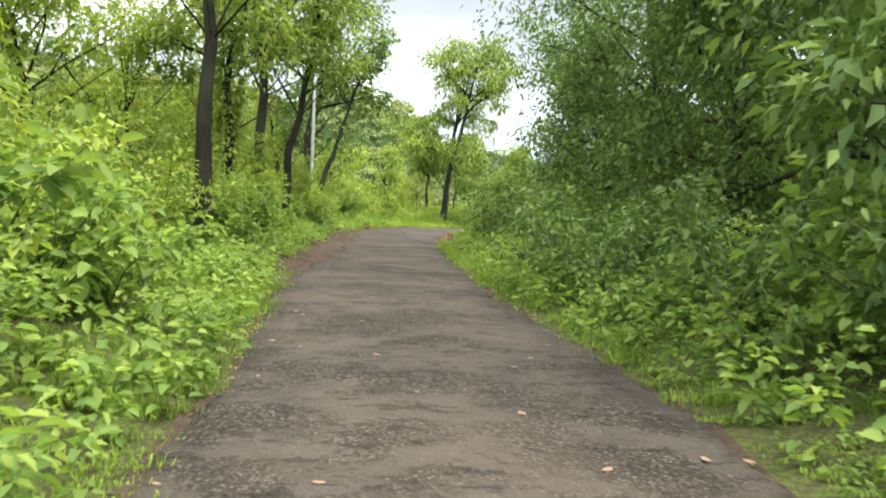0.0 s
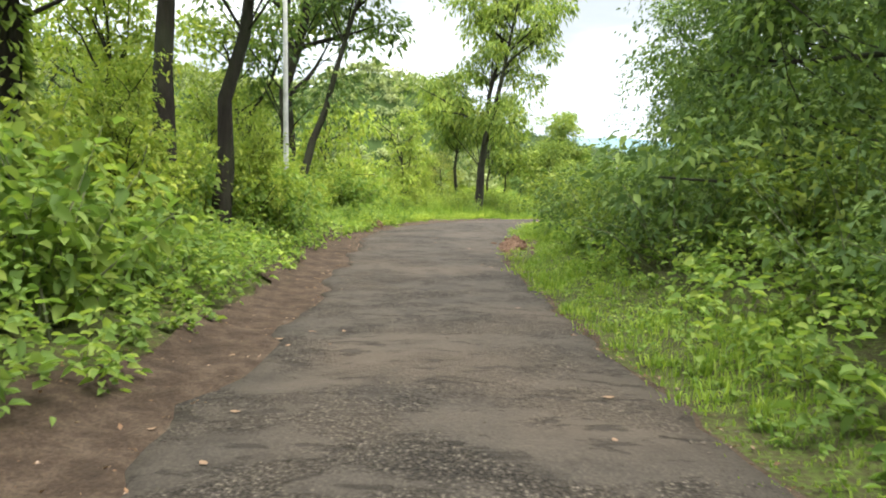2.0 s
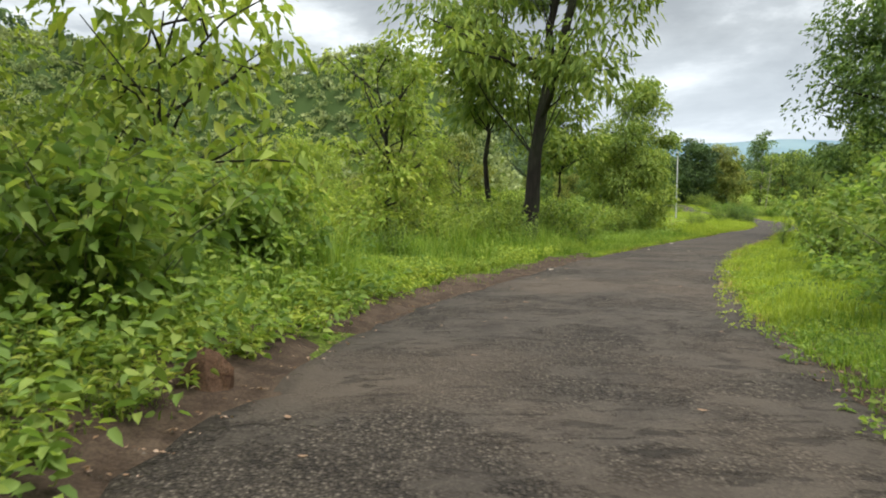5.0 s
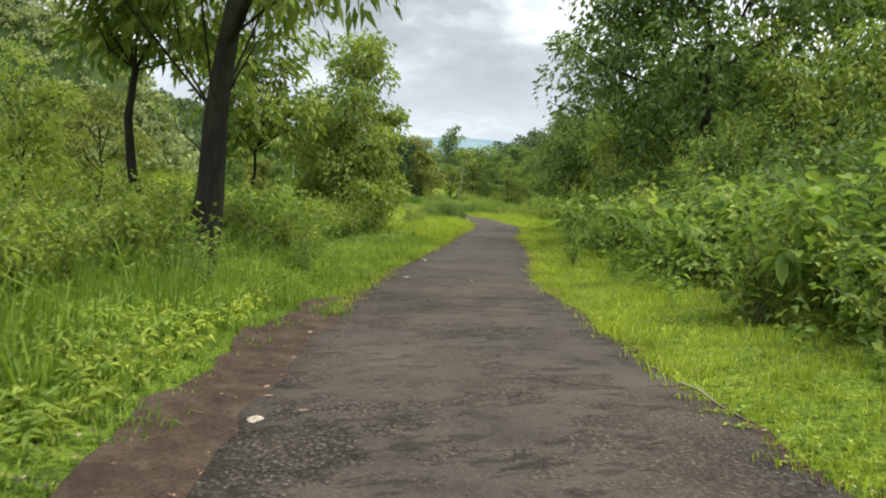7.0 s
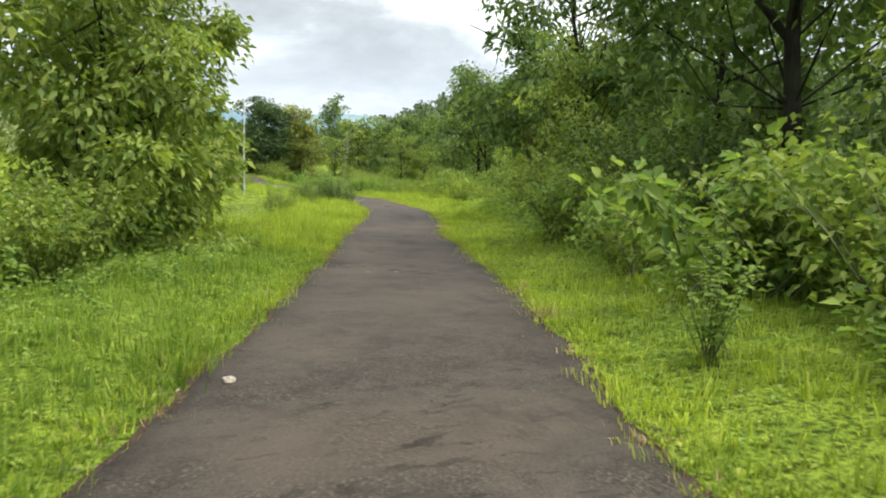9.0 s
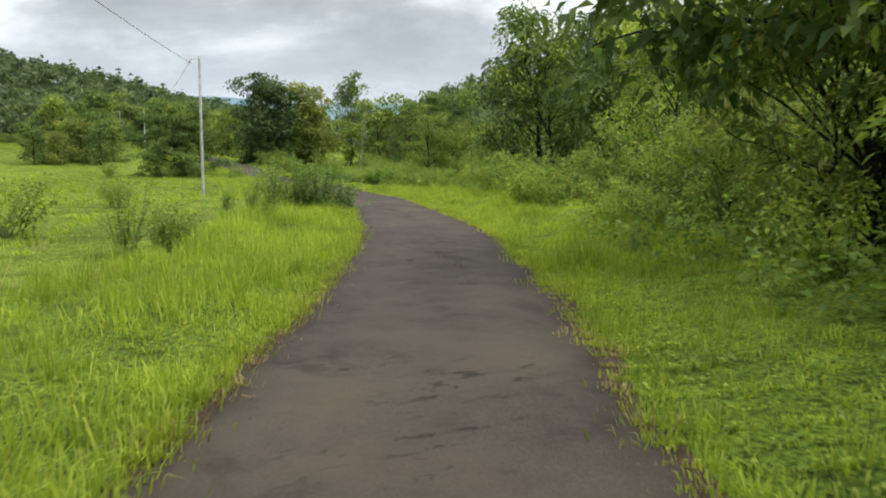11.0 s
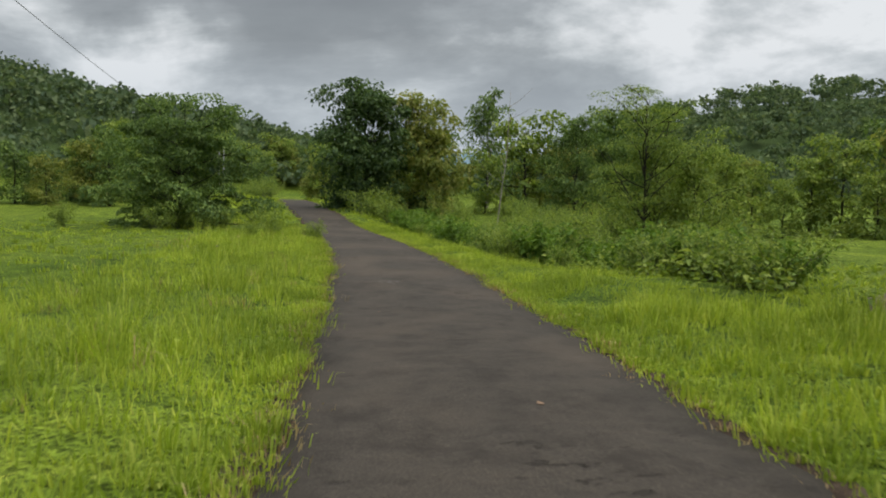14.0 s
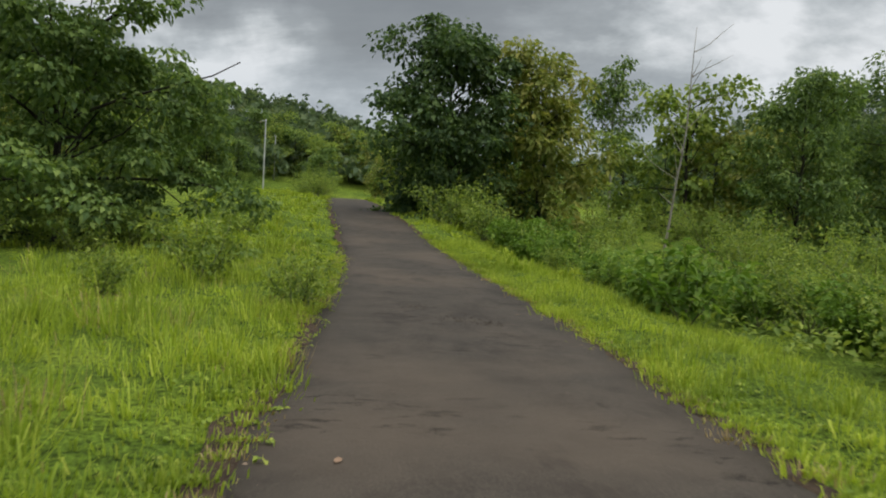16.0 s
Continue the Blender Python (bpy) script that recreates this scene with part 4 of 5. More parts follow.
def far_woods():
    for meshes, label, seed in ((FAR_A, "dark-green tree in the wood behind the meadow", 1), (FAR_B, "green tree in the wood behind the meadow", 2), (FAR_C, "olive-green tree in the wood behind the meadow", 3)):
        r = np.random.default_rng(80 + seed)
        places = []
        for x0, x1, y0, y1, n in ((40, 66, 143, 160, 5), (54, 75, 114, 130, 2), (11, 17, 186, 204, 3), (34, 43, 160, 200, 4), (18, 50, 216, 236, 5), (10, 20, 176, 200, 2), (40, 52, 195, 215, 2), (-40, -14, 80, 110, 1), (58, 80, 130, 150, 1)):
            for k in range(n):
                places.append((r.uniform(x0, x1), r.uniform(y0, y1), r.uniform(0.8, 1.15)))
        places += [(r.uniform(9, 17), r.uniform(142, 156), r.uniform(0.5, 0.7)) for k in range(4)]
        if seed < 3:
            places += [(31.5 + 4 * seed, 229, 1.0), (24 + 3 * seed, 226 + seed, 1.0), (35.5 + 3 * seed, 233, 1.1), (27.6 + 0.5 * seed, 200 + 5 * seed, 0.9), (23 + 2 * seed, 219 + seed, 1.0)]
        stand(places, meshes, label, "far wood", seed)


far_woods()
stand([(50.6, 133.8, 0.7), (53.1, 134.2, 0.6), (58.1, 138.3, 0.85), (58.0, 135.3, 0.65), (56.1, 130.0, 0.55), (59.8, 131.7, 0.75), (61.6, 130.8, 0.85), (60.5, 126.9, 0.6)], FAR_B, "green tree at the foot of the wooded hill", "far wood", 57)


def dead_tree():
    rng = np.random.default_rng(5)
    stem = bent((0, 0, -0.2), (0.12, 0, 1), 9.4, rng, 9, 0.04)
    chunks = [tube(stem, np.linspace(0.06, 0.008, 10), 7)]
    for k in range(13):
        b = stem[2 + k % 7]
        chunks.append(tube(bent(b, (rng.normal(0, 1), rng.normal(0, 1), 1.1), rng.uniform(0.8, 2.4), rng, 5, 0.12), np.linspace(0.022, 0.004, 6), 5))
    root = new("dead_tree")
    root.matrix_basis = pose(39.6, 138.3, gz(39.6, 138.3))
    tagged(root, "bare dead tree with pale thin branches", "tree")
    part("trunk", mesh_np("trunk", *joined(chunks), BARK_PALE, True), root)


dead_tree()

# ---- shrubs and weeds ----
WEED = [shrub_meshes(s, 0.75, 0.55, 330, 0.094, LEAF_WEED, 8, 0.66, shape=oval_leaves) for s in (101, 102, 103)]
BUSH = [shrub_meshes(s, 1.5, 1.0, 1300, 0.102, LEAF_MID, 13, 0.6) for s in (111, 112, 113)]
BUSH_L = [shrub_meshes(s, 1.5, 0.9, 1300, 0.096, LEAF_LIGHT, 12, 0.58) for s in (121, 122)]
BUSH_D = [shrub_meshes(s, 1.5, 1.0, 1300, 0.099, LEAF_DARK, 13, 0.58) for s in (161, 162)]
BUSH_W = [shrub_meshes(s, 1.4, 1.0, 860, 0.135, LEAF_WEED, 13, 0.64, shape=oval_leaves) for s in (141, 142)]
BUSH_T = [shrub_meshes(s, 2.8, 1.6, 2000, 0.118, LEAF_MID, 18, 0.62, shape=oval_leaves) for s in (151, 152)]
belt(1.5, 34, -2.7, -5.0, 60, WEED + BUSH_L + BUSH_W, (0.75, 1.15), "bright green broad-leaved weed at the lane edge", "weeds by the lane", 201)
belt(32.5, 37, -3.2, -5.0, 10, WEED + BUSH_W, (0.8, 1.0), "bright green broad-leaved weed at the lane edge", "weeds by the lane", 211)
belt(1.5, 17, 2.4, 4.3, 22, WEED[:2] + BUSH_D + BUSH_D + BUSH_W[:1], (0.8, 1.35), "green broad-leaved shrub crowding the lane edge", "shrubs by the lane", 202)
belt(17, 34, 3.1, 4.8, 20, WEED[:2] + BUSH_D + BUSH_D + BUSH[:1], (0.8, 1.35), "green broad-leaved shrub crowding the lane edge", "shrubs by the lane", 212)
belt(1.5, 36, -4.5, -8, 22, BUSH + BUSH_L, (0.9, 1.5), "green shrub under the roadside trees", "undergrowth shrubs", 203)
belt(15, 36, -3.5, -5.2, 20, BUSH_L + BUSH_W, (0.8, 1.15), "bright green shrub at the foot of the roadside trees", "undergrowth shrubs", 221)
belt(24, 31, -3.3, -4.4, 9, BUSH_L + BUSH_W, (0.7, 1.0), "tall bright green shrub before the street pole", "undergrowth shrubs", 223)
belt(43, 62, -3.9, -5.4, 26, BUSH_L + BUSH_W + BUSH, (0.65, 1.05), "bright leafy shrub behind the grass verge", "scrub shrubs", 222)
belt(36, 58, -4.5, -7.5, 24, BUSH + BUSH_L + BUSH_L, (0.7, 1.2), "leafy shrub behind the grass verge", "scrub shrubs", 204)
BUSH_S = [shrub_meshes(s, 2.8, 1.6, 2000, 0.118, LEAF_DARK, 18, 0.62, shape=oval_leaves) for s in (153, 154)]
belt(36, 66, 4.8, 7.0, 15, BUSH_S, (0.8, 1.15), "tall green shrub under the dark trees", "scrub shrubs", 215)
belt(36, 66, 3.05, 5.2, 30, BUSH + BUSH_W, (0.85, 1.4), "dense green shrub behind the narrow grass verge", "scrub shrubs", 205)
belt(64, 82, 5.2, 8.5, 14, BUSH_T, (0.75, 1.1), "tall green shrub on the low bank", "scrub shrubs", 216)
belt(64, 80, 3.8, 7.5, 22, BUSH + BUSH_L + WEED, (0.7, 1.2), "green shrub on the low bank", "scrub shrubs", 206)
belt(80, 95, 3.3, 5.6, 20, WEED + BUSH_L, (0.55, 0.85), "low bright green shrub between verge and bank", "scrub shrubs", 224)
belt(79, 93, 3.6, 7.5, 18, BUSH + BUSH_W + WEED, (0.8, 1.2), "green shrub under the meadow trees", "scrub shrubs", 207)
belt(38, 60, -8.5, -16, 14, BUSH_L + BUSH, (1.0, 1.7), "light-green shrub in the overgrown field", "field shrubs", 209)
belt(112, 142, 7.5, 15, 16, BUSH_T, (0.6, 1.0), "tall green bush in the thicket beyond the verge", "thicket", 218, "bush")
belt(136, 170, 3.2, 6, 12, BUSH, (1.0, 1.7), "dark bush at the foot of the far trees", "thicket", 219, "bush")
for k, (x, y) in enumerate(((26.9, 176), (26.5, 182), (27.2, 188), (27.6, 195), (26.2, 190), (26.7, 170))):
    make_shrub(x, y, BUSH_T[k % 2], "dark bush where the lane leaves the meadow", "thicket", 40.0 * k, 0.9, "bush")
belt(110, 126, 5.8, 7.8, 5, BUSH_T, (0.42, 0.58), "tall rounded green bush in the belt beside the verge", "bush belt", 225, "bush")
BUSH_B = [shrub_meshes(s, 1.45, 1.05, 900, 0.165, LEAF_LUSH, 13, 0.66, shape=oval_leaves) for s in (171, 172, 173)]
belt(101, 138, 3.9, 7.2, 58, BUSH_B + BUSH_B + BUSH_W + BUSH, (0.5, 0.98), "low dense green bush beside the sloping verge", "bush belt", 208, "bush")


def leafy_stem_meshes(seed, height, reach, stems, leafmat, leaf=0.21, slim=0.36, gap=0.062):
    """Upright arching stems with alternate oblong leaves along them, and a tuft at each tip."""
    rng = np.random.default_rng(seed)
    chunks, pos, way, size = [], [], [], []
    for k in range(stems):
        a = 2.4 * k + rng.normal(0, 0.3)
        out = reach * (k / stems) ** 0.6
        long = height * rng.uniform(0.75, 1.08) * (1.05 - 0.25 * k / stems)
        st = bent(rng.normal(0, 0.1, 3) * [1, 1, 0] - [0, 0, 0.05], (np.cos(a) * out / height, np.sin(a) * out / height, 1.0), long, rng, 7, 0.08, -0.09 * k / stems)
        chunks.append(tube(st, np.linspace(0.011, 0.003, 8), 4))
        u = np.arange(0.22, 1.0, gap / long) + rng.uniform(0, gap / long)
        u = np.concatenate([u[u < 1], np.full(4, 0.995)])
        on = np.stack([np.interp(u, np.linspace(0, 1, 8), st[:, q]) for q in range(3)], -1)
        turn = np.arange(len(u)) * np.pi + rng.normal(0, 0.55, len(u)) + a + 1.57
        lift = np.where(u > 0.98, 0.9, 0.3) + rng.normal(0, 0.15, len(u))
        pos.append(on)
        way.append(np.stack([np.cos(turn), np.sin(turn), lift], -1))
        size.append(leaf * rng.uniform(0.65, 1.2, len(u)) * (1.1 - 0.45 * u))
    pos, way, size = np.concatenate(pos), np.concatenate(way), np.concatenate(size)
    V, F = broad_leaves(pos, way, size, size * slim * rng.uniform(0.85, 1.2, len(size)), rng, 0.14, 0.42)
    return mesh_np("woody_base", *joined(chunks), STEM, True), mesh_np("foliage", V, F, leafmat)


STEMMY = [leafy_stem_meshes(q, 1.5, 1.0, 20, LEAF_GLOSSY) for q in (171, 172, 173)]
STEMMY_L = [leafy_stem_meshes(q, 1.6, 0.7, 18, LEAF_WEED, 0.15, 0.5, 0.06) for q in (181, 182)]
for k, (x, y, size) in enumerate(((18.75, 85.3, 0.8), (18.6, 84.5, 0.75), (18.3, 86.0, 1.0), (18.15, 85.0, 0.95), (17.75, 84.5, 0.95), (17.85, 85.5, 1.0), (17.2, 84.9, 1.0), (17.3, 85.9, 1.05))):
    make_shrub(x - 0.25, y, STEMMY[k % 3], "dark large-leaved plant leaning over the asphalt edge", "large-leaved plants", 47.0 * k, size, "large_leaved_plant")
for k, (x, y, size) in enumerate(((17.0, 84.5, 1.0), (16.4, 84.9, 1.0), (15.9, 85.3, 0.8), (15.2, 85.8, 0.62), (16.6, 85.7, 1.0), (14.95, 79.8, 0.62), (11.4, 74.3, 0.75), (8.0, 52.2, 0.6), (-0.1, 46.9, 0.55), (-2.5, 46.4, 0.6), (1.55, 49.6, 0.5), (-2.9, 41.5, 0.55))):
    make_shrub(x - 0.25, y, STEMMY_L[k % 2], "light-green large-leaved plant in the verge grass", "large-leaved plants", 61.0 * k, size, "large_leaved_plant")
for k, (x, y, s) in enumerate(((19.4, 126.0, 0.75), (21.4, 126.4, 0.7), (20.3, 125.6, 0.6), (18.75, 94.3, 0.42), (23.1, 121.8, 0.85), (23.2, 133.0, 0.85), (22.2, 119.5, 0.5), (24.6, 119.1, 0.6), (18.5, 125.0, 0.8), (14.5, 127.0, 0.8), (12.0, 88.0, 0.7), (9.5, 78.0, 0.8), (11.8, 75.0, 0.6))):
    make_shrub(x, y, BUSH[k % 3], "small round green bush in the meadow grass", "meadow bushes", 61.0 * k, s)


# ---- grass ----
def grass(name, y0, y1, o0, o1, count, height, width, seed, material=None, power=1.0, label="tall bright yellow-green grass on the verge"):
    rng = np.random.default_rng(seed)
    y = rng.uniform(y0, y1, count)
    side = 1 if o1 > 0 else -1
    i = np.clip(np.searchsorted(ROAD[:, 1], y), 0, len(ROAD) - 1)
    edge = np.where(side > 0, ROAD[i, 4], ROAD[i, 3])
    u = rng.uniform(0, 1, count) ** power
    near, out = o0 * side, o1 * side
    off = side * (edge + near + (out - near) * u + ragged(y, seed, 0.06))
    # blades spring from tufts of their own height
    tufts = max(1, count // 26)
    home = rng.integers(0, tufts, count)
    loose = rng.uniform(0, 1, count) < 0.3
    x, yy = ROAD[i, 0] + RIGHT[i, 0] * off, ROAD[i, 1] + RIGHT[i, 1] * off
    spread = rng.normal(0, 0.075, (count, 2)) * rng.uniform(0.6, 1.6, tufts)[home][:, None]
    x = np.where(loose, x, x[:tufts][home] + spread[:, 0])
    yy = np.where(loose, yy, yy[:tufts][home] + spread[:, 1])
    u = np.where(loose, u, u[:tufts][home])
    tall = np.where(loose, 0.6, rng.uniform(0.45, 1.35, tufts)[home]) * (0.9 + 0.5 * wobble(x, yy, 0.95))
    clump = 0.75 + 0.45 * wobble(x, yy, 1.7) + 0.25 * wobble(x, yy, 4.3)
    keep = rng.uniform(0, 1, count) < np.clip(clump + 0.45, 0.3, 1)
    x, yy, clump, u, tall, spread, loose = x[keep], yy[keep], clump[keep], u[keep], tall[keep], spread[keep], loose[keep]
    beyond = near + (out - near) * u
    p = np.stack([x, yy, ground_z(x, yy) - 0.01 + 0.075 * (1 - smooth01(0.08, 0.6, beyond))], -1)
    h = height * np.clip(clump, 0.5, 1.25) * tall * rng.uniform(0.6, 1.2, len(p)) * (0.5 + 0.5 * smooth01(0, 0.25, u) if abs(o1) > 0.5 else 1.0)
    ang = np.where(loose, rng.uniform(0, 6.28, len(p)), np.arctan2(spread[:, 1], spread[:, 0]) + rng.normal(0, 0.5, len(p)))
    V, F = blades(p, h, width * rng.uniform(0.8, 1.8, len(p)), rng, ang=ang)
    tagged(new(name, mesh_np(name, V, F, material or GRASS)), label, "grass", kind="stuff")


grass("grass", 0, 13, -0.0, -1.6, 15000, 0.22, 0.009, 301, GRASS_LUSH)
grass("grass", 0, 37, 0.02, 1.5, 34000, 0.19, 0.009, 302, GRASS_LUSH)
grass("grass", 31, 46, -0.42, -3.6, 22000, 0.3, 0.008, 323, GRASS_LUSH, power=1.5)
grass("grass", 45, 62, -0.12, -3.6, 26000, 0.3, 0.008, 303, GRASS_LUSH, power=1.5)
grass("grass", 36, 72, 0.0, 2.2, 40000, 0.2, 0.008, 304, power=1.4, label="short bright green grass on the verge")
grass("grass", 60, 92, -0.08, -3.2, 44000, 0.46, 0.009, 305, power=1.7)
grass("grass", 70, 100, 0.08, 3.6, 54000, 0.34, 0.0105, 306, power=1.25)
grass("grass", 90, 128, -0.08, -4.2, 42000, 0.38, 0.009, 307, power=1.7)
grass("grass", 98, 136, 0.08, 3.4, 42000, 0.28, 0.009, 308, power=1.7)
grass("grass", 46, 128, -0.05, -0.45, 21000, 0.15, 0.0075, 321, label="low grass creeping over the asphalt edge")
grass("grass", 36, 130, -0.0, 0.45, 24000, 0.14, 0.0075, 322, label="low grass creeping over the asphalt edge")
grass("grass", 62, 130, -3.0, -17, 24000, 0.24, 0.024, 309, label="bright yellow-green meadow grass")
grass("grass", 126, 185, 0.0, 5, 9000, 0.4, 0.045, 310)
grass("grass", 126, 185, 0.0, -6, 10000, 0.4, 0.045, 311)
grass("grass", 96, 112, 3.0, 14, 9000, 0.25, 0.03, 312, label="short meadow grass by the trees")


grass("grass", 76, 100, 1.2, 4.6, 9000, 0.5, 0.01, 313, label="tall rank grass tufts by the shrubs")
grass("grass", 90, 128, -0.4, -4.5, 7000, 0.6, 0.009, 314, label="tall rank grass tufts in the verge")
grass("grass", 33, 50, -0.9, -3.4, 17000, 0.7, 0.011, 315, GRASS_LUSH, label="lush arching grass tufts on the bend")
STRAW = leaf_mat("dry_grass", (0.2, 0.16, 0.07), (0.32, 0.27, 0.12), (0.45, 0.4, 0.2), 0.3)
grass("dry_grass", 48, 128, 0.0, -0.2, 5000, 0.13, 0.007, 331, STRAW, label="dry straw-coloured grass along the asphalt edge")
grass("dry_grass", 36, 128, -0.05, 0.2, 5000, 0.12, 0.007, 332, STRAW, label="dry straw-coloured grass along the asphalt edge")
grass("dry_grass", 60, 128, -0.2, -5.0, 3500, 0.42, 0.005, 333, STRAW, label="dry seed stalks standing in the meadow grass")


def weeds(name, y0, y1, o0, o1, plants, per, height, leaf, seed, material, label, shape=leaves, slim=0.62):
    """Low broad-leaved weeds, too many to count."""
    rng = np.random.default_rng(seed)
    y, off = rng.uniform(y0, y1, plants), o0 + (o1 - o0) * rng.uniform(0, 1, plants)
    x, yy, _ = on_road(y, off)
    i = np.clip(np.searchsorted(ROAD[:, 1], y), 0, len(ROAD) - 1)
    beyond = np.abs(off) - np.where(off < 0, ROAD[i, 3], ROAD[i, 4])
    p = np.stack([x, yy, ground_z(x, yy) + 0.06 * (1 - smooth01(0.08, 0.6, beyond))], -1)
    hs = height * rng.uniform(0.4, 1.2, plants) * (0.8 + 0.4 * wobble(x, yy, 0.9))
    k = np.repeat(np.arange(plants), per)
    n = len(k)
    d = unit(rng.normal(0, 1, (n, 3)) * [1, 1, 0.3])
    pos = p[k] + np.array([0, 0, 1.0]) * (hs[k] * rng.uniform(0.15, 1, n))[:, None] + d * (rng.uniform(0.0, 0.3, n) * hs[k])[:, None]
    size = leaf * rng.uniform(0.6, 1.3, n)
    V, F = shape(pos, d + [0, 0, 0.1], size, size * slim, rng)
    tagged(new(name, mesh_np(name, V, F, material)), label, "weeds", kind="stuff")


weeds("undergrowth", 0, 12, -1.6, -6.0, 760, 19, 0.6, 0.092, 401, LEAF_WEED, "bright green broad-leaved weeds covering the bank", oval_leaves)
weeds("undergrowth", 10, 37, -2.0, -6.0, 1450, 18, 0.62, 0.092, 406, LEAF_WEED, "bright green broad-leaved weeds covering the bank", oval_leaves)
weeds("undergrowth", 0, 17, 1.75, 5.0, 640, 19, 0.7, 0.095, 402, LEAF_WEED, "green broad-leaved weeds under the wood", oval_leaves)
weeds("undergrowth", 17, 35, 2.6, 5.2, 560, 19, 0.7, 0.095, 412, LEAF_WEED, "green broad-leaved weeds under the wood", oval_leaves)
weeds("undergrowth", 35, 62, -3.6, -9, 640, 17, 0.7, 0.11, 403, LEAF_WEED, "green weeds behind the verge grass")
weeds("undergrowth", 36, 78, 2.8, 6.5, 850, 17, 0.7, 0.11, 404, LEAF_WEED, "green weeds at the foot of the shrubs")
weeds("undergrowth", 78, 140, 4.4, 9, 500, 14, 0.7, 0.14, 405, LEAF_MID, "low green weeds behind the verge")
weeds("verge_herbs", 31, 50, -2.2, -3.6, 1500, 14, 0.24, 0.085, 417, LEAF_LIGHT, "low leafy herbs with lance-shaped leaves carpeting the verge", slim=0.3)
weeds("verge_herbs", 31, 64, -2.35, -4.4, 1300, 13, 0.26, 0.06, 407, LEAF_WEED, "low bright green herbs among the verge grass")
weeds("verge_herbs", 35, 100, 1.6, 3.6, 1600, 6, 0.13, 0.042, 408, LEAF_WEED, "low bright green herbs among the verge grass")

weeds("verge_herbs", 47, 130, -1.5, -2.3, 2300, 4, 0.07, 0.04, 409, LEAF_LIGHT, "low creeping herbs at the asphalt edge")
weeds("verge_herbs", 2, 36, 1.7, 2.9, 1100, 9, 0.16, 0.05, 411, LEAF_WEED, "low green herbs under the shrubs at the lane edge")
weeds("verge_herbs", 36, 130, 1.35, 2.1, 2600, 4, 0.07, 0.04, 410, LEAF_LIGHT, "low creeping herbs at the asphalt edge")


# ---- hill woods ----
def wooded_slope(name, height, x0, x1, y0, y1, n, clear, size, per, seed, material, label):
    """Rounded tree crowns crowded over the slopes that the height function gives, on the side towards the lane."""
    rng = np.random.default_rng(seed)
    x, y = rng.uniform(x0, x1, n), rng.uniform(y0, y1, n)
    z = height(x, y)
    d = np.hypot(x - 25, y - 110)
    front = height(x, y - 8) < z + 0.5
    keep = front & (z > 1.6) & (d > clear) & (rng.uniform(0, 1, n) < np.clip(240 / d, 0.3, 0.75))
    x, y = x[keep], y[keep]
    m = len(x)
    r = rng.uniform(*size, m) * rng.choice([0.75, 1.0, 1.25], m)
    base = np.stack([x, y, ground_z(x, y) + r * 0.7], -1)
    # a few clumps to a crown, each a loose heap of leaf sprays
    clumps = 4
    tilt = unit(rng.normal(0, 1, (m, clumps, 3)))
    tilt[:, :, 2] = np.abs(tilt[:, :, 2])
    heart = (base[:, None] + tilt * (r[:, None] * rng.uniform(0.35, 0.72, (m, clumps)))[:, :, None]).reshape(-1, 3)
    k = rng.integers(0, m * clumps, m * per)
    big = r[k // clumps]
    dd = unit(rng.normal(0, 1, (m * per, 3)))
    dd[:, 2] = np.abs(dd[:, 2]) * 0.9 - 0.2
    pos = heart[k] + dd * (big * rng.uniform(0.2, 0.62, m * per))[:, None]
    L = big * rng.uniform(0.26, 0.62, m * per) * (23 / per) ** 0.5
    foliage = leaves(pos, rng.normal(0, 1, (m * per, 3)), L, L * 0.85, rng, face=dd * 0.7 + rng.normal(0, 0.6, (m * per, 3)) + [0, 0, 0.5])
    tagged(new(name, mesh_np(name, *foliage, material)), label, "woods", kind="stuff")


wooded_slope("hill_woods", ridge_z, -150, 270, 130, 375, 14000, 80, (1.5, 3.3), 52, 9, WOODS, "dense monsoon-green woods covering the hills")
wooded_slope("spur_woods", spur_z, -110, 8, 95, 142, 9500, 24, (0.6, 1.25), 32, 19, WOODS_HAZED, "monsoon-green woods covering the near spur, paled for haze")


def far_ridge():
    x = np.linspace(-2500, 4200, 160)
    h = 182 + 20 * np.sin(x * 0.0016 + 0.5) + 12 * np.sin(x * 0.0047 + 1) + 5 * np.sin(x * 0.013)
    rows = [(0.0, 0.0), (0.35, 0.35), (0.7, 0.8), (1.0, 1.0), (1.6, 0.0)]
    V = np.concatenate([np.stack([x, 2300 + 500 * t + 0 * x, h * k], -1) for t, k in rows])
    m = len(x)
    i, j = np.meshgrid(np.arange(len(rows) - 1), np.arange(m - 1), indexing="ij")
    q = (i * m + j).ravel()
    tagged(new("backdrop", mesh_np("backdrop", V, np.stack([q, q + 1, q + m + 1, q + m], -1), HAZED_RIDGE, True)), "far table ridge on the horizon, tinted blue-grey for haze", "hills", kind="structure")


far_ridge()


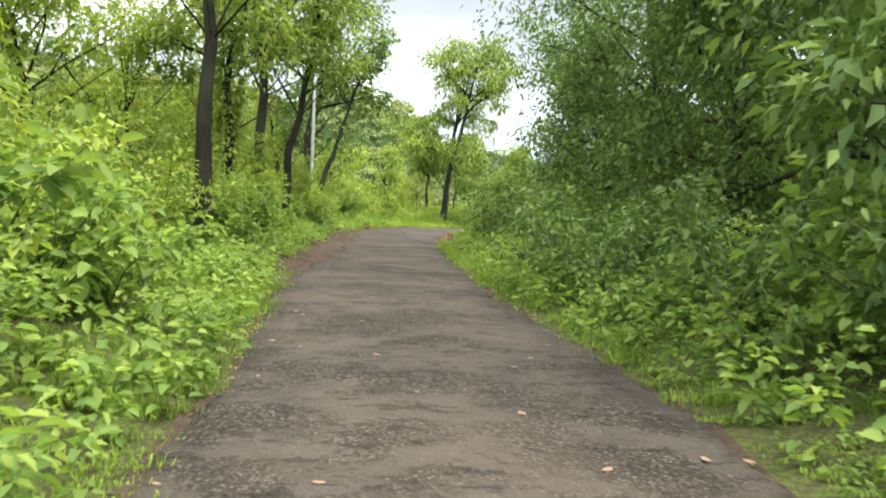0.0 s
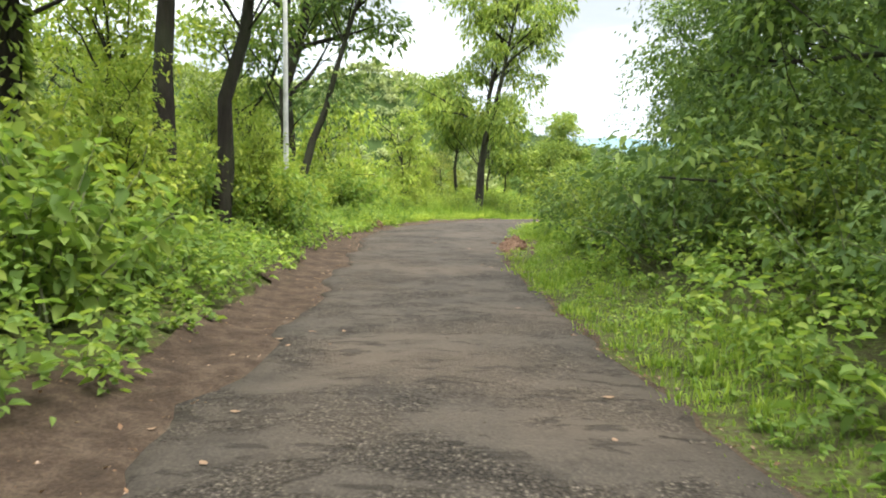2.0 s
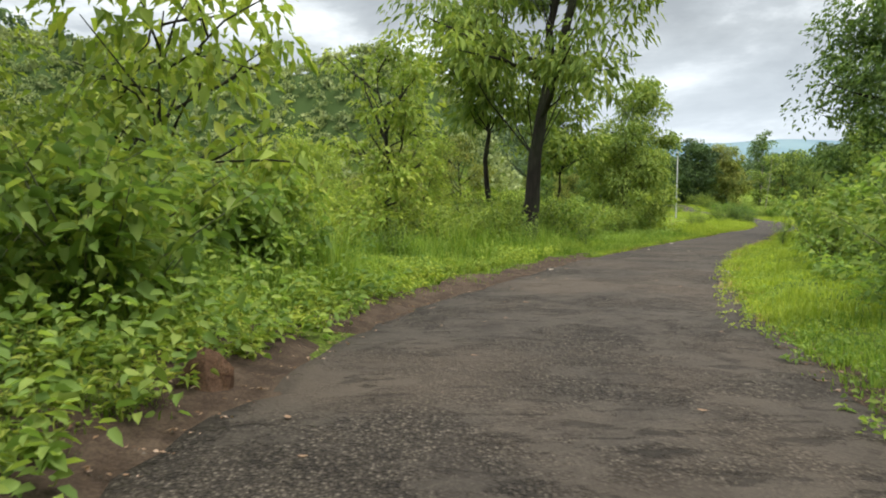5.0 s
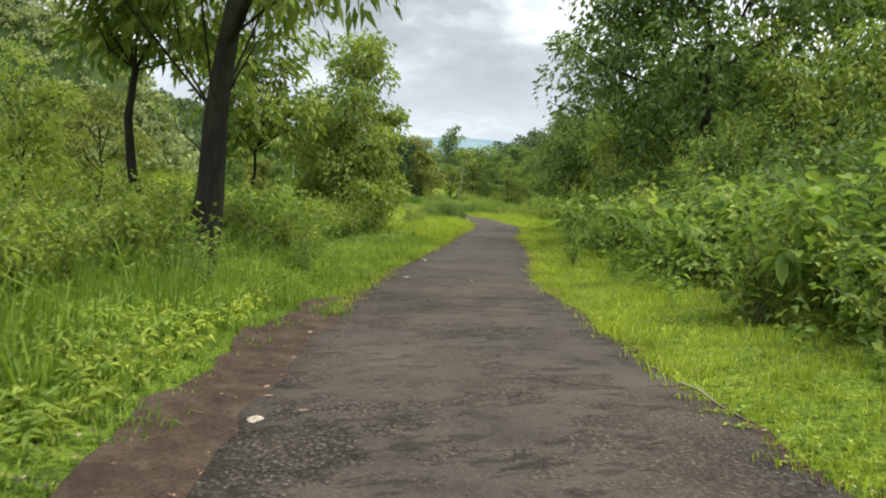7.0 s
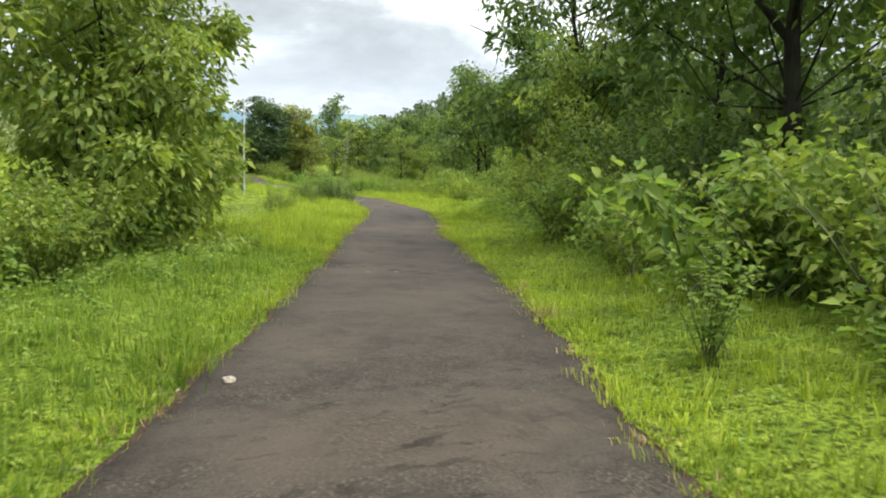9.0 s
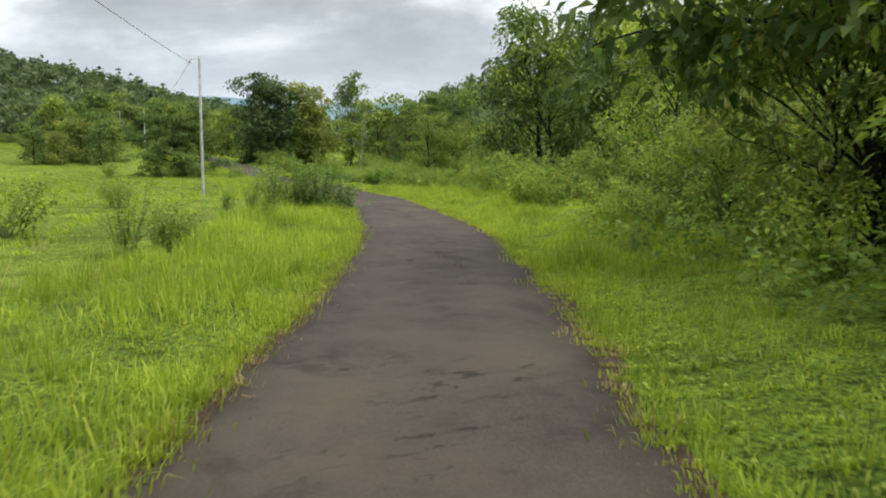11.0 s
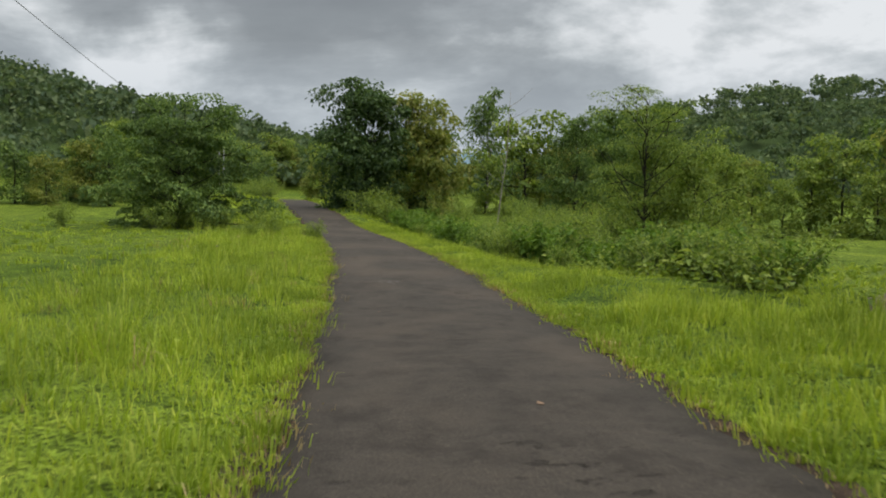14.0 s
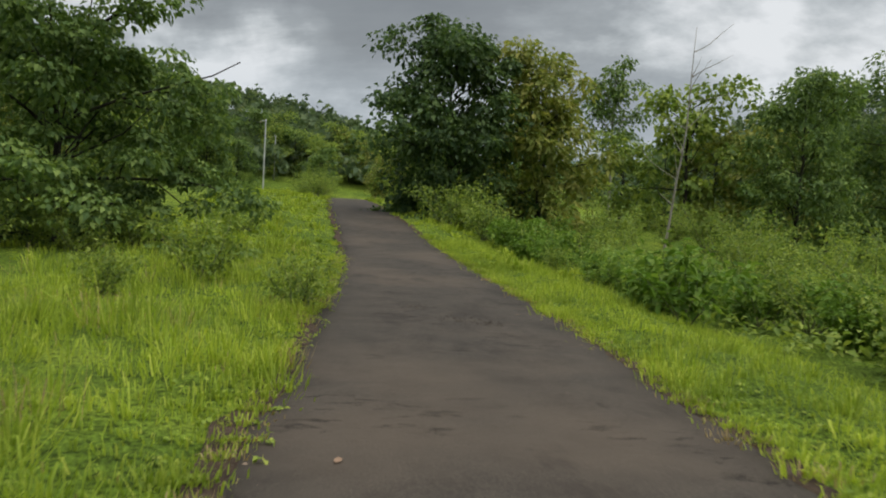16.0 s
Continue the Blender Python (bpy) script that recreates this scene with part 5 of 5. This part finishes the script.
# ---- poles and wires ----
def street_pole(x, y, height, arm=True):
    root = new("utility_pole")
    root.matrix_basis = pose(x, y, gz(x, y))
    tagged(root, "slim grey steel utility pole in the grass", "pole", "utility poles")
    part("post", mesh_np("post", *tube([(0, 0, -0.3), (0, 0, height * 0.5), (0, 0, height - 0.02), (0, 0, height)], [0.065, 0.06, 0.05, 0.045], 12), CONCRETE, True), root)
    if arm:
        bracket = part("bracket", mesh_np("bracket", *tube([(0, 0, height - 0.12), (-0.2, -0.05, height - 0.1), (-0.42, -0.1, height - 0.2)], [0.02, 0.02, 0.02], 6), CONCRETE, True), root)
        part("insulator", mesh_np("insulator", *tube([(-0.42, -0.1, height - 0.2), (-0.42, -0.1, height - 0.26), (-0.42, -0.1, height - 0.3), (-0.42, -0.1, height - 0.34)], [0.02, 0.045, 0.03, 0.04], 8), CERAMIC, True), bracket)
    return np.array([x - 0.42, y - 0.1, gz(x, y) + height - 0.3])


TOPS = [street_pole(-5.27, 29.6, 6.4), street_pole(16.25, 97.0, 6.0), street_pole(22.3, 174.5, 6.0), street_pole(22.4, 214.0, 6.0)]
for a, b in zip(TOPS[:-1], TOPS[1:]):
    t = np.linspace(0, 1, 24)[:, None]
    pts = a + (b - a) * t - np.array([0, 0, 1.0]) * (4 * 0.9 * t * (1 - t))
    tagged(new("overhead_wire", mesh_np("overhead_wire", *tube(pts, np.full(24, 0.009), 5), WIRE, True)), "thin dark overhead wire strung between poles", "wire", "overhead wires")


# ---- stones, litter and marks on the lane ----
def stone_mesh(seed, sx, sy, sz, material, rough=0.28):
    rng = np.random.default_rng(seed)
    bm = bmesh.new()
    bmesh.ops.create_icosphere(bm, subdivisions=2, radius=1.0)
    off = Vector(rng.uniform(-9, 9, 3))
    for v in bm.verts:
        k = 1 + rough * noise.noise(v.co * 1.4 + off) + 0.4 * rough * noise.noise(v.co * 3.7 + off)
        v.co = Vector((v.co.x * sx * k, v.co.y * sy * k, max(v.co.z * sz * k, -0.35 * sz)))
    me = bpy.data.meshes.new("stone")
    bm.to_mesh(me)
    bm.free()
    me.materials.append(material)
    return me


def surface_z(x, y):
    """The height of the lane or of the ground beside it."""
    i, off = near_road(np.array([x]), np.array([y]))
    i, off = i[0], off[0]
    on = -ROAD[i, 3] - 0.1 < off < ROAD[i, 4] + 0.1
    return float(ROAD[i, 2] + 0.03 - 0.012 * off**2) if on else gz(x, y)


GRIT = dirt_mat("grit", (0.06, 0.05, 0.04), (0.1, 0.085, 0.07), (0.17, 0.15, 0.125))
PALE_STONE = dirt_mat("pale_stone", (0.32, 0.28, 0.22), (0.45, 0.4, 0.33), (0.55, 0.5, 0.44))


def lay(name, me, x, y, label, category, group="", turn=0.0, sink=0.0, kind=""):
    ob = new(name, me)
    ob.matrix_basis = pose(x, y, surface_z(x, y) - sink, 0, 0, turn)
    return tagged(ob, label, category, group, kind)


lay("boulder", stone_mesh(1, 0.17, 0.15, 0.3, RED_DIRT), -3.5, 33.3, "squat reddish-brown boundary stone in the weeds", "stone", sink=0.02)
for k, (x, y, a, b, c) in enumerate(((2.2, 49.1, 0.11, 0.06, 0.03), (3.14, 50.0, 0.045, 0.035, 0.02), (-0.4, 41.9, 0.06, 0.045, 0.015), (4.6, 53.2, 0.06, 0.04, 0.03), (23.2, 106.6, 0.12, 0.06, 0.03), (4.1, 49.4, 0.025, 0.02, 0.012))):
    lay("roadside_stone", stone_mesh(10 + k, a, b, c, PALE_STONE), x, y, "pale flat stone lying at the lane edge", "stone", "pale stones", 31.0 * k)
for k, (x, y, a) in enumerate(((29.4, 97.6, 0.5), (30.4, 98.4, 0.6), (30.0, 97.2, 0.35), (31.4, 98.8, 0.45), (40.0, 113.5, 0.6), (20.4, 112.8, 0.16), (20.05, 112.8, 0.13), (20.9, 113.2, 0.12))):
    lay("rock", stone_mesh(30 + k, a, a * 0.7, a * 0.42, STONE), x, y, "dark weathered rock showing through the meadow grass", "rock", "meadow rocks", 53.0 * k, 0.02)


def dirt_heap():
    rng = np.random.default_rng(3)
    n = 40
    g = np.linspace(-1, 1, n)
    X, Y = np.meshgrid(g * 0.55, g * 2.3, indexing="ij")
    d = np.hypot(X / 0.5, Y / 2.2)
    Z = 0.2 * (1 - smooth01(0.1, 1.0, d)) * (1 + 0.5 * wobble(X * 4, Y * 4, 1.9)) + 0.02 * rng.normal(0, 1, X.shape) * (d < 0.9) - 0.06 * smooth01(0.75, 1.0, d)
    V = np.stack([X, Y, Z], -1).reshape(-1, 3)
    i, j = np.meshgrid(np.arange(n - 1), np.arange(n - 1), indexing="ij")
    q = (i * n + j).ravel()
    ob = new("soil_mound", mesh_np("soil_mound", V, np.stack([q, q + n, q + n + 1, q + 1], -1), RED_DIRT))
    ob.matrix_basis = pose(0.1, 27.6, gz(0.1, 27.6) - 0.01, 0, 0, -4)
    tagged(ob, "low heap of loose red-brown soil at the lane edge", "soil heap")
    for k in range(14):
        dx, dy = rng.normal(0, 0.16), rng.uniform(-1.5, 1.5)
        x, y = 0.1 + dx, 27.6 + dy
        r = rng.uniform(0.05, 0.11)
        st = lay("clod", stone_mesh(60 + k, r, r * 0.9, r * 0.75, RED_DIRT), x, y, "red-brown clod of dry soil on the heap", "clod", "soil clods", rng.uniform(0, 360))
        st.location.z = gz(x, y) + 0.2 * float(1 - smooth01(0.1, 1.0, np.hypot(dx / 0.5, dy / 2.2)))


dirt_heap()


def bare_bank():
    """A patch of bare reddish soil on the bank, with a crumbled rim."""
    rng = np.random.default_rng(4)
    n = 34
    g = np.linspace(-1, 1, n)
    X, Y = np.meshgrid(g * 1.0, g * 0.55, indexing="ij")
    d = np.hypot(X, Y / 0.55) * (1 + 0.3 * wobble(X * 3, Y * 3, 1.7))
    Z = 0.3 * (1 - smooth01(0.2, 0.95, d)) * (1 + 0.4 * wobble(X * 5, Y * 5, 1.3)) + 0.025 * rng.normal(0, 1, X.shape) * (d < 0.9) - 0.12 * smooth01(0.8, 1.05, d)
    V = np.stack([X, Y, Z], -1).reshape(-1, 3)
    i, j = np.meshgrid(np.arange(n - 1), np.arange(n - 1), indexing="ij")
    q = (i * n + j).ravel()
    ob = new("soil_bank", mesh_np("soil_bank", V, np.stack([q, q + n, q + n + 1, q + 1], -1), RED_DIRT))
    ob.matrix_basis = pose(28.8, 96.2, gz(28.8, 96.2), 0, 0, 25)
    tagged(ob, "bare red-brown soil breaking through the grassy bank", "soil bank")


bare_bank()


def leaf_mesh(seed, length):
    """A curled dry leaf with a short stalk."""
    rng = np.random.default_rng(seed)
    n = 7
    t = np.linspace(0, 1, n)
    w = length * 0.3 * np.sin(np.pi * t) ** 0.8 * (1 - 0.25 * t)
    x = t * length - length / 2
    curl = length * 0.07 * (2 * t - 1) ** 2 + 0.004
    V, F = [], []
    for k in range(n):
        for sgn in (-1, 0, 1):
            V.append((x[k], sgn * w[k], curl[k] + abs(sgn) * w[k] * rng.uniform(0.05, 0.25)))
    for k in range(n - 1):
        for c in (0, 1):
            a = 3 * k + c
            F += [(a, a + 3, a + 4), (a, a + 4, a + 1)]
    return mesh_np("fallen_leaf", np.array(V), np.array(F), DEAD_LEAF)


def litter():
    rng = np.random.default_rng(44)
    meshes = [leaf_mesh(s, l) for s, l in ((1, 0.07), (2, 0.055), (3, 0.085), (4, 0.045))]
    for k in range(170):
        y = rng.uniform(2, 36) if k < 110 else (rng.uniform(36, 66) if k < 150 else rng.uniform(66, 120))
        if rng.uniform() < 0.6:
            off = (-1 if rng.uniform() < 0.62 else 1) * rng.uniform(1.0, 1.7)
        else:
            off = rng.uniform(-1.3, 1.3)
        x, yy, _ = on_road(y, off)
        lay("fallen_leaf", meshes[rng.integers(4)], float(x), float(yy), "dry curled tan leaf lying on the lane", "leaf", "fallen leaves", rng.uniform(0, 360))
    # crumbled leaves, twigs and grit along the broken edge
    n = 9000
    y = np.concatenate([rng.uniform(4, 44, n - 2500), rng.uniform(44, 125, 2500)])
    side = np.where(rng.uniform(0, 1, n) < 0.65, -1, 1)
    x, yy, i = on_road(y, 0.0)
    wide = np.where((side < 0) & (y > 10) & (y < 42), 1.25, 0.32)
    off = side * (np.where(side < 0, ROAD[i, 3], ROAD[i, 4]) - 0.12 + wide * rng.uniform(0, 1, n) ** 1.3)
    x, yy, _ = on_road(y, off)
    p = np.stack([x, yy, ground_z(x, yy) + 0.05], -1)
    d = rng.normal(0, 1, (n, 3)) * [1, 1, 0.25]
    size = rng.uniform(0.012, 0.05, n)
    V, F = leaves(p, d, size, size * rng.uniform(0.15, 0.6, n), rng, droop=0.05)
    tagged(new("leaf_litter", mesh_np("leaf_litter", V, F, DEAD_LEAF)), "crumbled brown leaf litter along the lane edge", "litter", kind="stuff")


litter()


def gravel():
    """Loose chippings, small angular stones too many to count."""
    rng = np.random.default_rng(71)
    n = 9000
    y = np.concatenate([rng.uniform(3, 58, 6500), rng.uniform(58, 130, 2500)])
    side = np.where(rng.uniform(0, 1, n) < 0.6, -1, 1)
    _, _, i = on_road(y, 0.0)
    edge = np.where(side < 0, ROAD[i, 3], ROAD[i, 4])
    reach = np.where((side < 0) & (y > 10) & (y < 42), 1.1, 0.3)
    off = side * (edge - 0.3 * rng.uniform(0, 1, n) ** 2 + reach * rng.uniform(0, 1, n))
    loose = rng.uniform(0, 1, n) < 0.12
    off = np.where(loose & (y < 58), rng.uniform(-1.4, 1.4, n), off)
    x, yy, _ = on_road(y, off)
    z = np.where(np.abs(off) < edge, ROAD[i, 2] + 0.03 - 0.012 * off**2, ground_z(x, yy) + 0.03)
    r = rng.uniform(0.004, 0.016, n)
    corner = np.array([(1, 0, 0), (-0.5, 0.85, 0), (-0.5, -0.85, 0), (0.1, 0.1, 0.9)])
    a = rng.uniform(0, 6.28, n)
    ca, sa = np.cos(a), np.sin(a)
    C = corner[None] * r[:, None, None] * rng.uniform(0.6, 1.4, (n, 4, 3))
    V = np.stack([C[..., 0] * ca[:, None] - C[..., 1] * sa[:, None] + x[:, None], C[..., 0] * sa[:, None] + C[..., 1] * ca[:, None] + yy[:, None], C[..., 2] + z[:, None] - 0.002], -1).reshape(-1, 3)
    k = np.arange(n)[:, None] * 4
    F = np.stack([k + [0, 1, 3], k + [1, 2, 3], k + [2, 0, 3]], 1).reshape(-1, 3)
    tagged(new("loose_gravel", mesh_np("loose_gravel", V, F, GRIT)), "loose grey-brown chippings on the lane and its edges", "gravel", kind="stuff")


gravel()


def twig(points, r, x, y):
    ob = new("twig", mesh_np("twig", *tube(points, np.linspace(r, r * 0.5, len(points)), 5), BARK_PALE, True))
    ob.matrix_basis = pose(x, y, surface_z(x, y) + 0.012)
    tagged(ob, "thin dry pale twig lying on the asphalt", "twig")


twig([(0.1, 0.45, 0.0), (0.08, 0.2, 0.01), (-0.02, -0.1, 0.0), (-0.1, -0.45, 0.01)], 0.012, 2.6, 41.7)


def chalk_mark():
    """Worn strokes of paint on the asphalt, too faded to read: a bar with three legs and a few dabs."""
    rng = np.random.default_rng(12)
    root = new("road_mark")
    root.matrix_basis = pose(23.75, 102.9, surface_z(23.75, 102.9) + 0.016, 0, 0, -13)
    tagged(root, "worn strokes of whitish paint on the asphalt", "road mark")
    strokes = [((-0.17, 0.2), (0.15, 0.2), 0.017), ((-0.17, 0.19), (-0.155, 0.05), 0.01), ((0.0, 0.19), (0.03, 0.03), 0.008), ((0.15, 0.19), (0.17, 0.02), 0.01),
               ((-0.11, -0.04), (-0.1, -0.18), 0.007), ((-0.02, -0.05), (0.04, -0.055), 0.014), ((0.05, -0.07), (0.12, -0.2), 0.009), ((0.0, -0.11), (0.03, -0.16), 0.006),
               ((-0.32, 0.06), (-0.27, 0.06), 0.009), ((-0.24, 0.07), (-0.19, 0.07), 0.01), ((-0.64, 0.14), (-0.63, 0.07), 0.006)]
    for (x0, y0), (x1, y1), wide in strokes:
        n = 7
        t = np.linspace(0, 1, n)[:, None]
        way = unit(np.array([x1 - x0, y1 - y0]))
        side = np.array([-way[1], way[0]])
        mid = np.array([x0, y0]) * (1 - t) + np.array([x1, y1]) * t + side * rng.normal(0, 0.003, (n, 1))
        w = wide * rng.uniform(0.45, 1.1, (n, 1))
        V = np.concatenate([np.column_stack([mid - side * w, np.zeros(n)]), np.column_stack([mid, np.full(n, 0.002)]), np.column_stack([mid + side * w, np.zeros(n)])])
        k = np.arange(n - 1)
        F = np.concatenate([np.stack([k + r * n, k + 1 + r * n, k + 1 + (r + 1) * n, k + (r + 1) * n], -1) for r in (0, 1)])
        part("paint_stroke", mesh_np("paint_stroke", V, F, PAINT), root)


chalk_mark()


def creeper():
    """Leafy creeper wrapped round a bare trunk."""
    rng = np.random.default_rng(61)
    n = 1500
    h = rng.uniform(0.2, 5.2, n)
    a = rng.uniform(0, 6.28, n)
    d = np.stack([np.cos(a), np.sin(a), rng.normal(0, 0.3, n)], -1)
    r = 0.15 + rng.uniform(0, 0.22, n) * (0.7 + 0.5 * np.sin(h * 2.1))
    p = d * r[:, None] * [1, 1, 0] + np.stack([-0.01 * h, 0.03 * h, h], -1)
    size = rng.uniform(0.08, 0.16, n)
    V, F = leaves(p, d + [0, 0, -0.5], size, size * 0.75, rng)
    ob = new("creeper", mesh_np("creeper", V, F, LEAF_MID))
    ob.matrix_basis = pose(-5.3, 18.3, gz(-5.3, 18.3))
    tagged(ob, "leafy green creeper climbing a dark tree trunk", "creeper")


creeper()


def pothole(x, y, long, wide, seed, turn):
    """A broken patch: torn bits of seal and stone lying close together."""
    rng = np.random.default_rng(seed)
    n = int(50 + 700 * long * wide)
    c = rng.normal(0, 0.5, (n, 2)) * [wide * 1.5, long]
    r = rng.uniform(0.004, 0.017, n)
    corner = np.array([(1, 0, 0), (0.2, 0.9, 0), (-0.9, 0.3, 0), (-0.4, -0.9, 0), (0.1, 0.0, 0.55)])
    C = corner[None] * r[:, None, None] * rng.uniform(0.5, 1.4, (n, 5, 3))
    V = np.concatenate([C[..., :2] + c[:, None, :], C[..., 2:] + 0.002], -1).reshape(-1, 3)
    k = np.arange(n)[:, None] * 5
    F = np.stack([k + [0, 1, 4], k + [1, 2, 4], k + [2, 3, 4], k + [3, 0, 4]], 1).reshape(-1, 3)
    lay("pothole", mesh_np("pothole", V, F, POTHOLE), x, y, "shallow broken patch of dark gravel in the asphalt", "pothole", "", turn, -0.012, "stuff")


POTHOLE = dirt_mat("broken_seal", (0.034, 0.028, 0.022), (0.054, 0.045, 0.036), (0.095, 0.08, 0.065))
for k, (x, y, a, b) in enumerate(((18.45, 80.3, 0.3, 0.1), (18.62, 82.3, 0.1, 0.07), (18.8, 81.0, 0.12, 0.05), (18.16, 79.1, 0.3, 0.12), (19.58, 83.8, 0.12, 0.08), (15.5, 72.35, 0.2, 0.09), (15.14, 71.45, 0.3, 0.08), (15.55, 72.9, 0.08, 0.06), (14.8, 72.25, 0.06, 0.03), (14.5, 70.0, 0.1, 0.09), (19.74, 84.35, 0.16, 0.14), (26.4, 118.3, 0.3, 0.17), (26.1, 119.3, 0.16, 0.09), (26.75, 118.0, 0.14, 0.1), (21.2, 91.0, 0.16, 0.07))):
    pothole(x, y, 1.5 * a, 1.4 * b, 500 + k, -22.0 - 3 * (k % 4))
